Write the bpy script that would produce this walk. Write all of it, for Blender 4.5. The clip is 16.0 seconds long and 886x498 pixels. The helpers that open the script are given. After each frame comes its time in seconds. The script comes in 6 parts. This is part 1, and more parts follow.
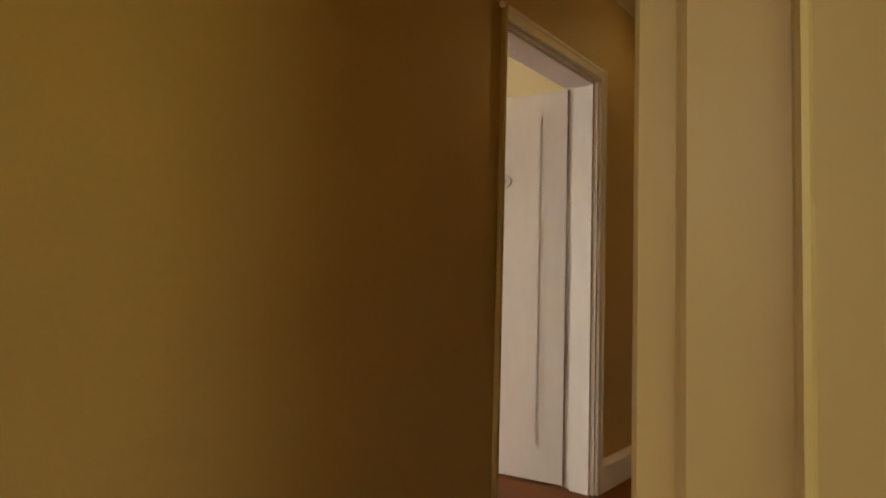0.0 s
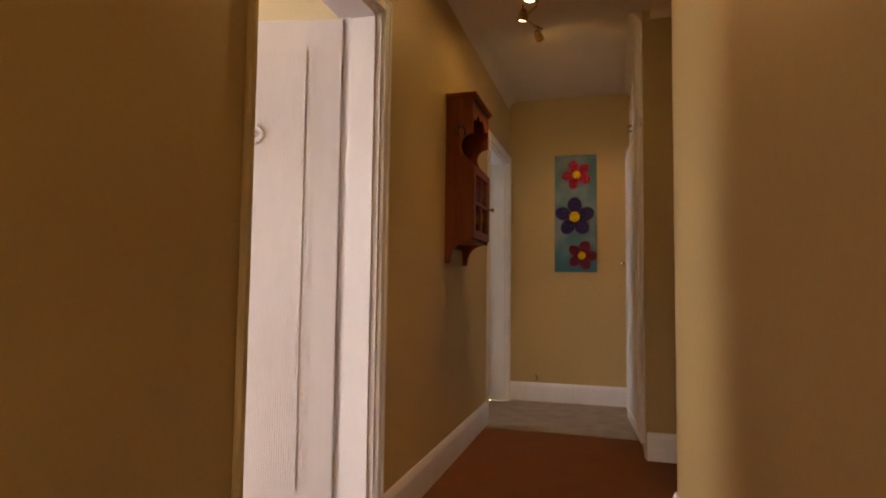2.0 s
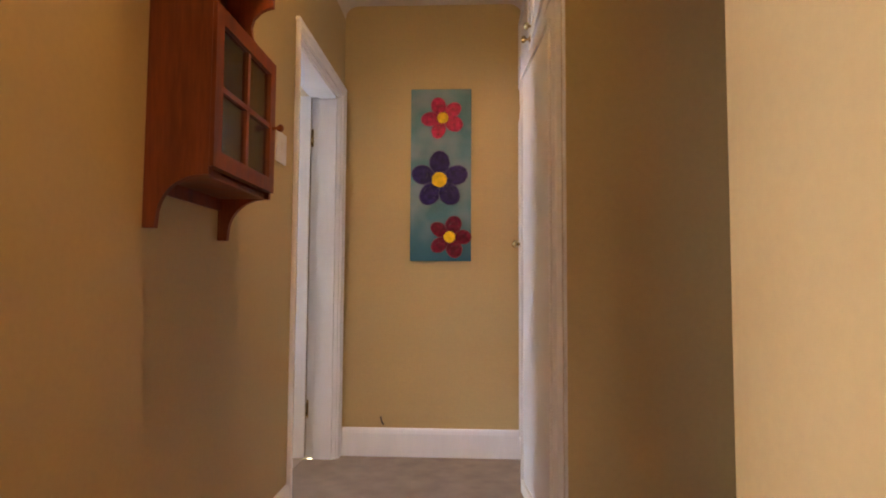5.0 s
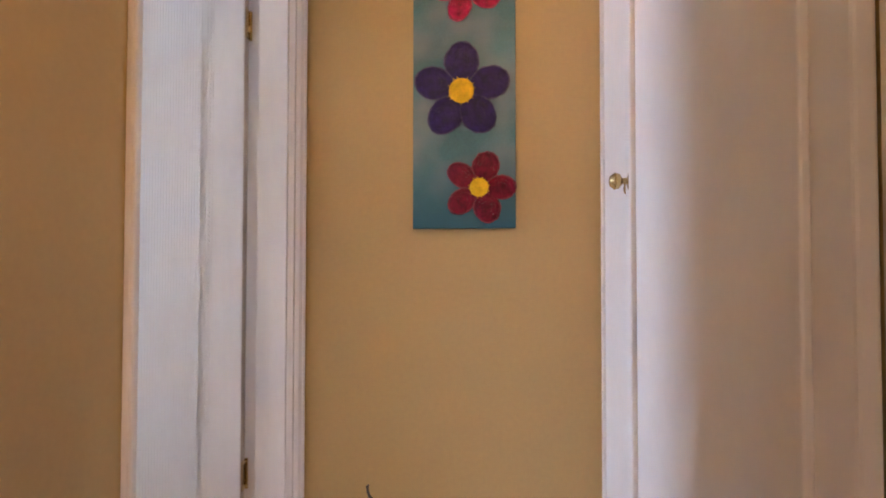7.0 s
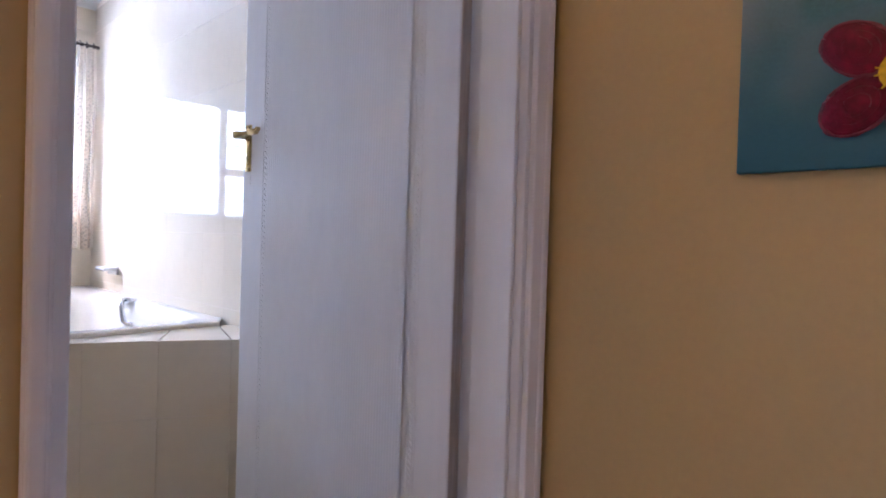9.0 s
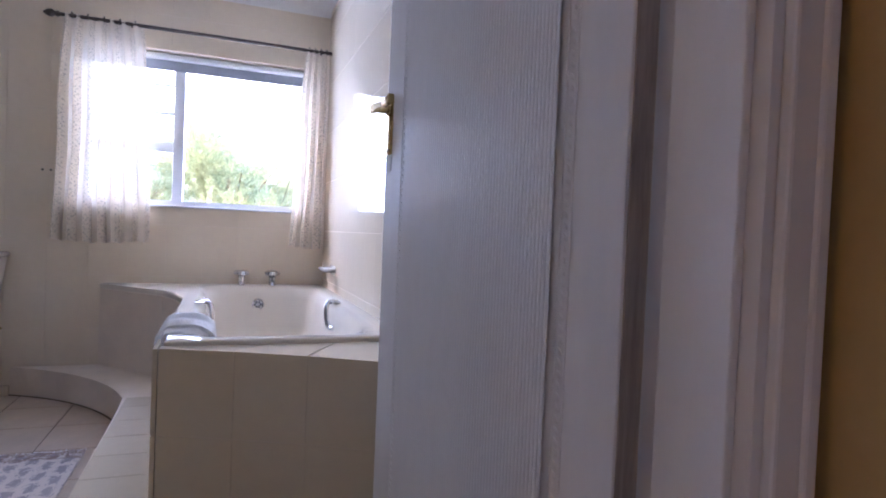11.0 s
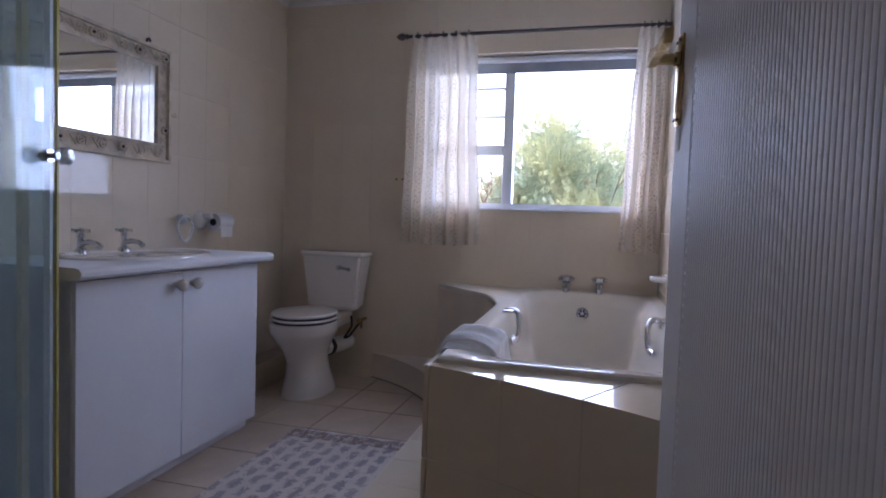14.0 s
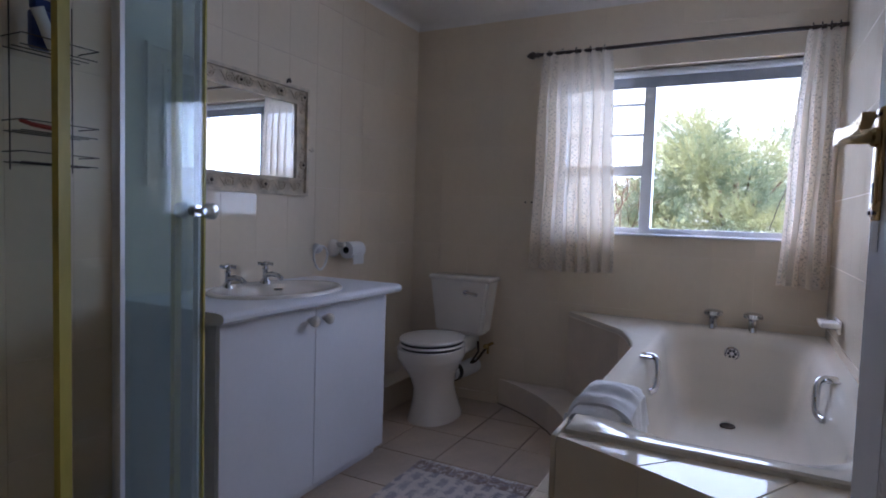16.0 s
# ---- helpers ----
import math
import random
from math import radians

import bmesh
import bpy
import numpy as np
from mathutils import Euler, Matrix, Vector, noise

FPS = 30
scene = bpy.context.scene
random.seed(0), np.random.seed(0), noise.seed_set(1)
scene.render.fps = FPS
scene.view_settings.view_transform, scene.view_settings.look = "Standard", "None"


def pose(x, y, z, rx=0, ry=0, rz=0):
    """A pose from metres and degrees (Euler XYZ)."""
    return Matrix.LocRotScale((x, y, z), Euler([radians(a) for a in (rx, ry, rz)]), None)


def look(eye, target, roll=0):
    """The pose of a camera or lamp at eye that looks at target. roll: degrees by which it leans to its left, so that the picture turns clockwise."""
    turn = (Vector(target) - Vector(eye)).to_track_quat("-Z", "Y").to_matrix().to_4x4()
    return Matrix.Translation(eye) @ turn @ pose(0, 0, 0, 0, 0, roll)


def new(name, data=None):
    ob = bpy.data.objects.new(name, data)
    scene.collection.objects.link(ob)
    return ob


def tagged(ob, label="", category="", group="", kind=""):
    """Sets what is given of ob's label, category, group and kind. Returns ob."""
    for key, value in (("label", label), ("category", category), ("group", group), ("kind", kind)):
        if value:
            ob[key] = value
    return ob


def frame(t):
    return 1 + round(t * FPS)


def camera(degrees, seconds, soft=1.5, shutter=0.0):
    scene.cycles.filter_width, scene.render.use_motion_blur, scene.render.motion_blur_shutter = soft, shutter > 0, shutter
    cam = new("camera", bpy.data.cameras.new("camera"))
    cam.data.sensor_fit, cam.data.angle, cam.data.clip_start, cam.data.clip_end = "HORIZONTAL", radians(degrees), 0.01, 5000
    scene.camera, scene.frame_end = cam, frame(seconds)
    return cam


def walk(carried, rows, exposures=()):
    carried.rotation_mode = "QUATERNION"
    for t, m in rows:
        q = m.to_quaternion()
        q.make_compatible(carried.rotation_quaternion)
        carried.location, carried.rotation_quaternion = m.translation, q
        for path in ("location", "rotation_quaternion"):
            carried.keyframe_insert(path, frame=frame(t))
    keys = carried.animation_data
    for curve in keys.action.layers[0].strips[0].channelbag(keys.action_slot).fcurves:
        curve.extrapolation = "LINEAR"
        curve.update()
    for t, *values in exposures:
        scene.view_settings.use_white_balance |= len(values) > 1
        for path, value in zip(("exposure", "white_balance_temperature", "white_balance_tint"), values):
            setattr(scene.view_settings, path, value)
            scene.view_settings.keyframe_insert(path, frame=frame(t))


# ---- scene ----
cam = camera(74.4, 16.0, soft=1.9)
PATH = [
    (0, (1.274, -5.686, 0.997), (-0.012, -4.159, 1.119), 1.6),
    (0.5, (1.162, -5.55, 0.996), (0.092, -3.866, 1.131), 0.3),
    (1, (1.043, -5.399, 0.989), (0.12, -3.629, 1.116), 0.5),
    (1.5, (0.934, -5.24, 0.978), (0.156, -3.401, 1.096), 0.6),
    (2, (0.859, -5.069, 0.974), (0.306, -3.151, 1.098), 0.7),
    (2.5, (0.822, -4.844, 0.971), (0.427, -2.888, 1.095), 0.4),
    (3, (0.793, -4.574, 0.971), (0.52, -2.597, 1.098), 0.3),
    (3.5, (0.764, -4.27, 0.97), (0.581, -2.282, 1.098), 0.3),
    (6, (0.73, -2.679, 0.968), (0.663, -0.682, 1.066), 0.5),
    (6.5, (0.718, -2.325, 0.969), (0.672, -0.326, 1.033), 0.62),
    (7, (0.727, -1.984, 0.979), (0.498, 0.002, 1.031), 0.07),
    (7.5, (0.722, -1.711, 1.004), (0.253, 0.233, 1.054), -0.04),
    (8, (0.729, -1.491, 0.986), (-0.077, 0.338, 1.045), 1.06),
    (8.5, (0.757, -1.29, 0.994), (-0.394, 0.345, 0.985), 1.97),
    (9, (0.732, -1.093, 0.969), (-0.651, 0.351, 0.942), 1.74),
    (9.2, (0.698, -1.033, 0.983), (-0.734, 0.363, 0.937), 1.66),
    (11.3, (0.375, -0.522, 0.969), (-1.452, -0.001, 0.934), 2.5),
    (11.5, (0.34, -0.49, 0.967), (-1.512, -0.066, 0.934), 2.5),
    (12, (0.263, -0.413, 0.981), (-1.627, -0.22, 0.939), 2.3),
    (12.5, (0.171, -0.363, 0.979), (-1.727, -0.414, 0.93), 2.1),
    (13, (0.121, -0.344, 0.977), (-1.763, -0.588, 0.926), 2),
    (13.5, (0.09, -0.323, 0.977), (-1.772, -0.697, 0.911), 2),
    (14, (0.05, -0.328, 1.0), (-1.787, -0.805, 0.909), 1.9),
    (14.5, (0.005, -0.341, 1.041), (-1.805, -0.908, 0.934), 1.9),
    (15, (-0.021, -0.34, 1.066), (-1.792, -1.017, 0.956), 1.8),
    (15.5, (-0.038, -0.354, 1.119), (-1.763, -1.142, 1.007), 1.8),
    (16, (-0.041, -0.355, 1.155), (-1.728, -1.224, 1.045), 1.8),
]
walk(cam, [(t, look(eye, target, roll)) for t, eye, target, roll in PATH],
     exposures=[(0, 2.43, 8700, 4), (0.5, 2.42, 8700, 8), (1.5, 2.88, 8000, 16), (3, 3.2, 6800, 14), (3.5, 3.17, 6400, 15), (6, 4.5, 6300, 17), (7, 4.22, 6000, 19),
                (7.5, 3.88, 6050, 22), (8, 3.7, 5850, 23), (8.5, 3.58, 5550, 24), (9.2, 3.34, 5350, 24), (11.3, 2.43, 5450, 28), (12.5, 1.93, 5500, 28), (14.5, 1.48, 5500, 27), (16, 1.32, 5450, 23)])

# ---- world, sun and lamps ----
world = bpy.data.worlds.new("sky")
scene.world = world
world.use_nodes = True
wn = world.node_tree
sky = wn.nodes.new("ShaderNodeTexSky")
sky.sky_type = "NISHITA"
sky.sun_disc = False
sky.sun_elevation = radians(52)
sky.sun_rotation = radians(200)
sky.air_density, sky.dust_density = 1.0, 7.0
wn.nodes["Background"].inputs["Strength"].default_value = 0.15
wn.links.new(sky.outputs[0], wn.nodes["Background"].inputs[0])


def lamp(name, kind, m, power, color, size=0.0, size_y=0.0):
    d = bpy.data.lights.new(name, kind)
    d.energy, d.color = power, color
    if kind == "AREA":
        d.shape, d.size, d.size_y = "RECTANGLE", size, size_y
    if kind == "POINT":
        d.shadow_soft_size = size
    if kind == "SPOT":
        d.shadow_soft_size, d.spot_size, d.spot_blend = size, radians(64), 0.9
    if kind == "SUN":
        d.angle = radians(size)
    ob = new(name, d)
    ob.matrix_world = m
    return ob


DAY = (0.58, 0.74, 1.0)
WARM = (1.0, 0.53, 0.20)
lamp("sun", "SUN", look((-9, 10, 14), (-9 - 1.6, 10 - 2.2, 14 - 3.4)), 5.0, (1.0, 0.95, 0.86), 0.5)
# daylight lamps in the window openings; only the bathroom's window is in view
lamp("bathroom_window_light", "AREA", look((-3.66, -0.74, 1.53), (0, -0.88, 1.15)), 10.8, DAY, 1.22, 0.9)
lamp("bedroom_window_light", "AREA", look((-3.2, -6.33, 1.5), (-1.4, -3.0, 1.2)), 4.2, (0.72, 0.74, 1.0), 1.4, 1.1)
lamp("bedroom_side_window_light", "AREA", look((-4.08, -4.9, 1.5), (0, -3.4, 1.2)), 7.5, (0.72, 0.74, 1.0), 1.6, 1.1)
# added fill lamp; no window is known at this end of the corridor
lamp("hall_fill_light", "AREA", look((0.55, -8.15, 1.5), (0.4, 0, 1.2)), 0.3, (1.0, 0.86, 0.55), 0.9, 1.2)
lamp("side_room_window_light", "AREA", look((3.75, -6.4, 1.5), (1, -5.8, 1.2)), 3.0, (0.84, 0.84, 0.40), 1.2, 1.1)

# ---- materials ----


def material(name, color, rough=0.6, metal=0.0, vary=0.12, scale=3.0, fine=90.0, bump=0.15, dirt=None, island=0.0,
             spec=0.5, stretch=(1, 1, 1), depth=0.002, coat=0.0):
    """A surface with variation at two scales and fine relief."""
    m = bpy.data.materials.new(name)
    m.use_nodes = True
    n, l = m.node_tree.nodes, m.node_tree.links
    b = n["Principled BSDF"]
    b.inputs["Roughness"].default_value, b.inputs["Metallic"].default_value = rough, metal
    b.inputs["Specular IOR Level"].default_value = spec
    b.inputs["Coat Weight"].default_value = coat
    co = n.new("ShaderNodeTexCoord")
    mp = n.new("ShaderNodeMapping")
    mp.inputs["Scale"].default_value = stretch
    l.new(co.outputs["Object"], mp.inputs[0])
    big, small = n.new("ShaderNodeTexNoise"), n.new("ShaderNodeTexNoise")
    for t, s, d in ((big, scale, 4), (small, fine, 3)):
        t.inputs["Scale"].default_value, t.inputs["Detail"].default_value = s, d
        l.new(mp.outputs[0], t.inputs["Vector"])
    add = n.new("ShaderNodeMath")
    add.operation = "MULTIPLY_ADD"
    add.inputs[1].default_value = 0.35
    l.new(small.outputs[0], add.inputs[0])
    l.new(big.outputs[0], add.inputs[2])
    ramp = n.new("ShaderNodeValToRGB")
    ramp.color_ramp.elements[0].position, ramp.color_ramp.elements[1].position = 0.35, 1.0
    dark = dirt or tuple(c * (1 - 2 * vary) for c in color)
    ramp.color_ramp.elements[0].color = (*dark, 1)
    ramp.color_ramp.elements[1].color = (*[min(1, c * (1 + vary)) for c in color], 1)
    l.new(add.outputs[0], ramp.inputs[0])
    out = ramp.outputs[0]
    if island:
        ob = n.new("ShaderNodeObjectInfo")
        hsv = n.new("ShaderNodeHueSaturation")
        mr = n.new("ShaderNodeMapRange")
        mr.inputs["To Min"].default_value, mr.inputs["To Max"].default_value = 1 - island, 1 + island
        l.new(ob.outputs["Random"], mr.inputs[0])
        l.new(mr.outputs[0], hsv.inputs["Value"])
        l.new(out, hsv.inputs["Color"])
        out = hsv.outputs[0]
    l.new(out, b.inputs["Base Color"])
    rr = n.new("ShaderNodeMapRange")
    rr.inputs["To Min"].default_value, rr.inputs["To Max"].default_value = max(0.02, rough * 0.75), min(1, rough * 1.3 + 0.01)
    l.new(big.outputs[0], rr.inputs[0])
    l.new(rr.outputs[0], b.inputs["Roughness"])
    if bump:
        bp = n.new("ShaderNodeBump")
        bp.inputs["Strength"].default_value, bp.inputs["Distance"].default_value = bump, depth
        l.new(add.outputs[0], bp.inputs["Height"])
        l.new(bp.outputs[0], b.inputs["Normal"])
    return m


PAINT_WALL = material("mustard_wall_paint", (0.54, 0.383, 0.162), 0.55, vary=0.07, scale=1.3, fine=60, bump=0.25)
PAINT_ROOM = material("pale_yellow_wall_paint", (0.70, 0.62, 0.40), 0.6, vary=0.05, scale=1.2, fine=60)
CEILING_HALL = material("warm_white_ceiling_paint", (0.70, 0.62, 0.50), 0.75, vary=0.05, scale=1.5, fine=40)
CEILING = material("ceiling_paint", (0.82, 0.79, 0.75), 0.75, vary=0.05, scale=1.5, fine=40)
WHITE_GLOSS = material("white_gloss_paint", (0.86, 0.84, 0.85), 0.5, vary=0.05, scale=4, fine=35, bump=0.12, stretch=(1, 1, 0.25))
CREAM_GLOSS = material("cream_gloss_paint", (0.52, 0.42, 0.25), 0.45, vary=0.06, scale=4, fine=40, bump=0.2, stretch=(1, 1, 0.2))
CUPBOARD = material("cream_white_cupboard_paint", (0.74, 0.70, 0.66), 0.38, vary=0.05, scale=3, fine=30, bump=0.1)
CARPET = material("beige_carpet", (0.34, 0.255, 0.185), 0.95, vary=0.15, scale=8, fine=400, bump=0.9, depth=0.006, spec=0.1)
RUST = material("rust_brown_floor", (0.24, 0.088, 0.035), 0.75, vary=0.14, scale=6, fine=260, bump=0.5, depth=0.004, spec=0.25)
WOOD = material("red_brown_cabinet_wood", (0.23, 0.052, 0.012), 0.45, spec=0.25, vary=0.3, scale=5, fine=40, stretch=(4, 4, 0.35), bump=0.2)
TILE = material("cream_wall_tile", (0.765, 0.655, 0.50), 0.03, vary=0.04, scale=2.2, fine=26, bump=0.035, island=0.014, spec=0.18)
FLOOR_TILE = material("beige_floor_tile", (0.54, 0.42, 0.31), 0.3, vary=0.10, scale=7, fine=60, bump=0.08, island=0.04)
GROUT = material("pale_grout", (0.77, 0.66, 0.54), 0.8, vary=0.05, scale=8, fine=120, bump=0.3)
GROUT_DARK = material("brown_grout", (0.20, 0.15, 0.12), 0.9, vary=0.2, scale=8, fine=120, bump=0.3)
ACRYLIC = material("white_bath_acrylic", (0.80, 0.73, 0.62), 0.08, vary=0.02, scale=2, fine=20, bump=0.02, spec=0.32)
CERAMIC = material("white_ceramic", (0.84, 0.79, 0.73), 0.1, vary=0.02, scale=2, fine=20, bump=0.02, coat=0.3)
CHROME = material("chrome", (0.60, 0.60, 0.62), 0.10, 1.0, vary=0.06, scale=12, fine=80, bump=0.03)
BRASS = material("worn_brass", (0.58, 0.42, 0.18), 0.25, 1.0, vary=0.2, scale=25, fine=150, bump=0.1)
DARK_METAL = material("dark_bronze_metal", (0.10, 0.08, 0.07), 0.4, 0.8, vary=0.2, scale=20, fine=120)
ALU = material("white_aluminium", (0.70, 0.71, 0.73), 0.35, 0.2, vary=0.04, scale=6, fine=60, bump=0.05)
# real rubber parts, and black put where holes and gaps are in shade
BLACK = material("black_rubber_and_shade", (0.02, 0.02, 0.02), 0.6, vary=0.2, scale=20, fine=100)
TOWEL = material("white_towelling", (0.86, 0.85, 0.86), 0.95, vary=0.08, scale=30, fine=350, bump=0.9, depth=0.004, spec=0.1)
PAPER = material("white_paper", (0.82, 0.80, 0.78), 0.9, vary=0.04, scale=20, fine=200, bump=0.2)
MELAMINE = material("white_melamine", (0.76, 0.76, 0.80), 0.35, vary=0.03, scale=3, fine=60, bump=0.05)
VINYL = material("yellowed_vinyl", (0.48, 0.40, 0.08), 0.4, vary=0.2, scale=6, fine=60, stretch=(1, 1, 0.2))
ANTIQUE = material("antique_cream_frame", (0.70, 0.58, 0.42), 0.6, vary=0.22, scale=18, fine=120, bump=0.4)
PETAL_RED = material("thick_crimson_paint", (0.52, 0.015, 0.07), 0.35, vary=0.42, scale=34, fine=140, bump=0.9, depth=0.004, spec=0.2)
PETAL_DARK = material("thick_dark_red_paint", (0.19, 0.006, 0.026), 0.35, vary=0.42, scale=34, fine=140, bump=0.9, depth=0.004, spec=0.2)
PETAL_BLUE = material("thick_violet_paint", (0.030, 0.015, 0.10), 0.35, vary=0.42, scale=34, fine=140, bump=0.9, depth=0.004, spec=0.2)
EDGES = {PETAL_RED.name: material("pale_crimson_paint", (0.50, 0.07, 0.12), 0.5, vary=0.4, scale=60, fine=160, bump=0.9, depth=0.004),
         PETAL_DARK.name: material("pale_dark_red_paint", (0.24, 0.03, 0.05), 0.5, vary=0.4, scale=60, fine=160, bump=0.9, depth=0.004),
         PETAL_BLUE.name: material("pale_violet_paint", (0.09, 0.07, 0.15), 0.5, vary=0.4, scale=60, fine=160, bump=0.9, depth=0.004)}
YELLOW = material("thick_yellow_paint", (0.90, 0.52, 0.01), 0.5, vary=0.2, scale=30, fine=120, bump=0.7, depth=0.005, spec=0.15)
BLUE_PLASTIC = material("dark_blue_plastic", (0.02, 0.04, 0.20), 0.3, vary=0.1, scale=10, fine=60)
RED_PLASTIC = material("red_plastic", (0.40, 0.05, 0.03), 0.4, vary=0.1, scale=10, fine=60)
WHITE_PLASTIC = material("white_plastic", (0.75, 0.74, 0.72), 0.35, vary=0.04, scale=10, fine=60)
BARK = material("tree_bark", (0.16, 0.11, 0.07), 0.9, vary=0.3, scale=6, fine=40, bump=0.8, depth=0.02)
GRASS = material("dry_grass_ground", (0.16, 0.15, 0.07), 0.95, vary=0.3, scale=0.5, fine=8, bump=0.5)
SHADED_BARE_WOOD = material("bare_wood_with_gap_shade", (0.55, 0.46, 0.38), 0.8, vary=0.3, scale=8, fine=60, stretch=(3, 3, 0.3), bump=0.4)
BLIND = material("grey_blue_blind_cloth", (0.38, 0.41, 0.46), 0.8, vary=0.1, scale=10, fine=200)


def canvas_material():
    """Teal brushed on canvas: deeper towards the bottom edge, with greyish cloudy patches."""
    m = material("teal_painted_canvas", (0.075, 0.20, 0.21), 0.55, vary=0.25, scale=4.5, fine=160, bump=0.5)
    n, l = m.node_tree.nodes, m.node_tree.links
    b = n["Principled BSDF"]
    src = b.inputs["Base Color"].links[0].from_socket
    co, sep, ns = n.new("ShaderNodeTexCoord"), n.new("ShaderNodeSeparateXYZ"), n.new("ShaderNodeTexNoise")
    ns.inputs["Scale"].default_value, ns.inputs["Detail"].default_value = 5.0, 2.0
    l.new(co.outputs["Object"], sep.inputs[0])
    l.new(co.outputs["Object"], ns.inputs["Vector"])
    clouds, low = n.new("ShaderNodeMapRange"), n.new("ShaderNodeMapRange")
    clouds.inputs["From Min"].default_value, clouds.inputs["From Max"].default_value = 0.42, 0.75
    l.new(ns.outputs[0], clouds.inputs[0])
    low.inputs["From Min"].default_value, low.inputs["From Max"].default_value = 0.30, 0.0
    l.new(sep.outputs["Z"], low.inputs[0])
    grey, deep = n.new("ShaderNodeMix"), n.new("ShaderNodeMix")
    grey.data_type = deep.data_type = "RGBA"
    grey.inputs[7].default_value = (0.24, 0.26, 0.25, 1)
    deep.inputs[7].default_value = (0.012, 0.105, 0.15, 1)
    l.new(clouds.outputs[0], grey.inputs[0])
    l.new(src, grey.inputs[6])
    l.new(low.outputs[0], deep.inputs[0])
    l.new(grey.outputs[2], deep.inputs[6])
    l.new(deep.outputs[2], b.inputs["Base Color"])
    return m


CANVAS = canvas_material()


def leaf_material():
    """Needles whose green runs from pale yellowish to bluish, spray by spray."""
    m = material("pine_foliage", (0.52, 0.55, 0.32), 0.6, vary=0.15, scale=1.5, fine=12, bump=0.1)
    n, l = m.node_tree.nodes, m.node_tree.links
    b = n["Principled BSDF"]
    src = b.inputs["Base Color"].links[0].from_socket
    co, ns, mr, mx = n.new("ShaderNodeTexCoord"), n.new("ShaderNodeTexNoise"), n.new("ShaderNodeMapRange"), n.new("ShaderNodeMix")
    ns.inputs["Scale"].default_value, ns.inputs["Detail"].default_value = 1.7, 2.0
    mr.inputs["From Min"].default_value, mr.inputs["From Max"].default_value = 0.42, 0.62
    mx.data_type = "RGBA"
    mx.inputs[7].default_value = (0.27, 0.35, 0.25, 1)
    l.new(co.outputs["Object"], ns.inputs["Vector"])
    l.new(ns.outputs[0], mr.inputs[0])
    l.new(mr.outputs[0], mx.inputs[0])
    l.new(src, mx.inputs[6])
    l.new(mx.outputs[2], b.inputs["Base Color"])
    # leaves let part of the sun through
    trl, mix = n.new("ShaderNodeBsdfTranslucent"), n.new("ShaderNodeMixShader")
    mix.inputs[0].default_value = 0.4
    l.new(mx.outputs[2], trl.inputs[0])
    l.new(b.outputs[0], mix.inputs[1])
    l.new(trl.outputs[0], mix.inputs[2])
    l.new(mix.outputs[0], n["Material Output"].inputs[0])
    return m


FOLIAGE = leaf_material()


def glass_material(name, color=(1, 1, 1), rough=0.0, mix=0.0, haze=0.0):
    m = bpy.data.materials.new(name)
    m.use_nodes = True
    n, l = m.node_tree.nodes, m.node_tree.links
    n.remove(n["Principled BSDF"])
    out = n["Material Output"]
    clear, gloss, lw, mx = (n.new("ShaderNodeBsdfTransparent"), n.new("ShaderNodeBsdfGlossy"), n.new("ShaderNodeLayerWeight"),
                            n.new("ShaderNodeMixShader"))
    pw, mr = n.new("ShaderNodeMath"), n.new("ShaderNodeMapRange")
    pw.operation = "POWER"
    pw.inputs[1].default_value = 4.0
    mr.inputs["To Min"].default_value, mr.inputs["To Max"].default_value = 0.04 + mix, 0.9
    clear.inputs[0].default_value = (*color, 1)
    gloss.inputs["Roughness"].default_value = rough
    lw.inputs[0].default_value = 0.5
    l.new(lw.outputs["Facing"], pw.inputs[0])
    l.new(pw.outputs[0], mr.inputs[0])
    l.new(mr.outputs[0], mx.inputs[0])
    l.new(clear.outputs[0], mx.inputs[1])
    l.new(gloss.outputs[0], mx.inputs[2])
    l.new(mx.outputs[0], out.inputs[0])
    if haze:
        film, both, ns, span = (n.new("ShaderNodeBsdfDiffuse"), n.new("ShaderNodeMixShader"), n.new("ShaderNodeTexNoise"), n.new("ShaderNodeMapRange"))
        film.inputs[0].default_value = (0.60, 0.68, 0.74, 1)
        ns.inputs["Scale"].default_value = 3.0
        span.inputs["To Min"].default_value, span.inputs["To Max"].default_value = haze * 0.6, haze * 1.4
        l.new(ns.outputs[0], span.inputs[0])
        l.new(span.outputs[0], both.inputs[0])
        l.new(mx.outputs[0], both.inputs[1])
        l.new(film.outputs[0], both.inputs[2])
        l.new(both.outputs[0], out.inputs[0])
    return m


GLASS = glass_material("window_glass")
CABINET_GLASS = glass_material("dull_cabinet_glass", (0.62, 0.52, 0.40), 0.12, 0.0)
CRYSTAL = glass_material("clear_faceted_plastic", (0.80, 0.84, 0.86), 0.05, 0.22, 0.12)
SHOWER_GLASS = glass_material("greenish_shower_glass", (0.86, 0.94, 0.93), 0.03, 0.0, 0.16)


def mirror_material():
    m = bpy.data.materials.new("silvered_mirror")
    m.use_nodes = True
    b = m.node_tree.nodes["Principled BSDF"]
    b.inputs["Base Color"].default_value = (0.88, 0.9, 0.9, 1)
    b.inputs["Metallic"].default_value, b.inputs["Roughness"].default_value = 1.0, 0.02
    return m


MIRROR = mirror_material()


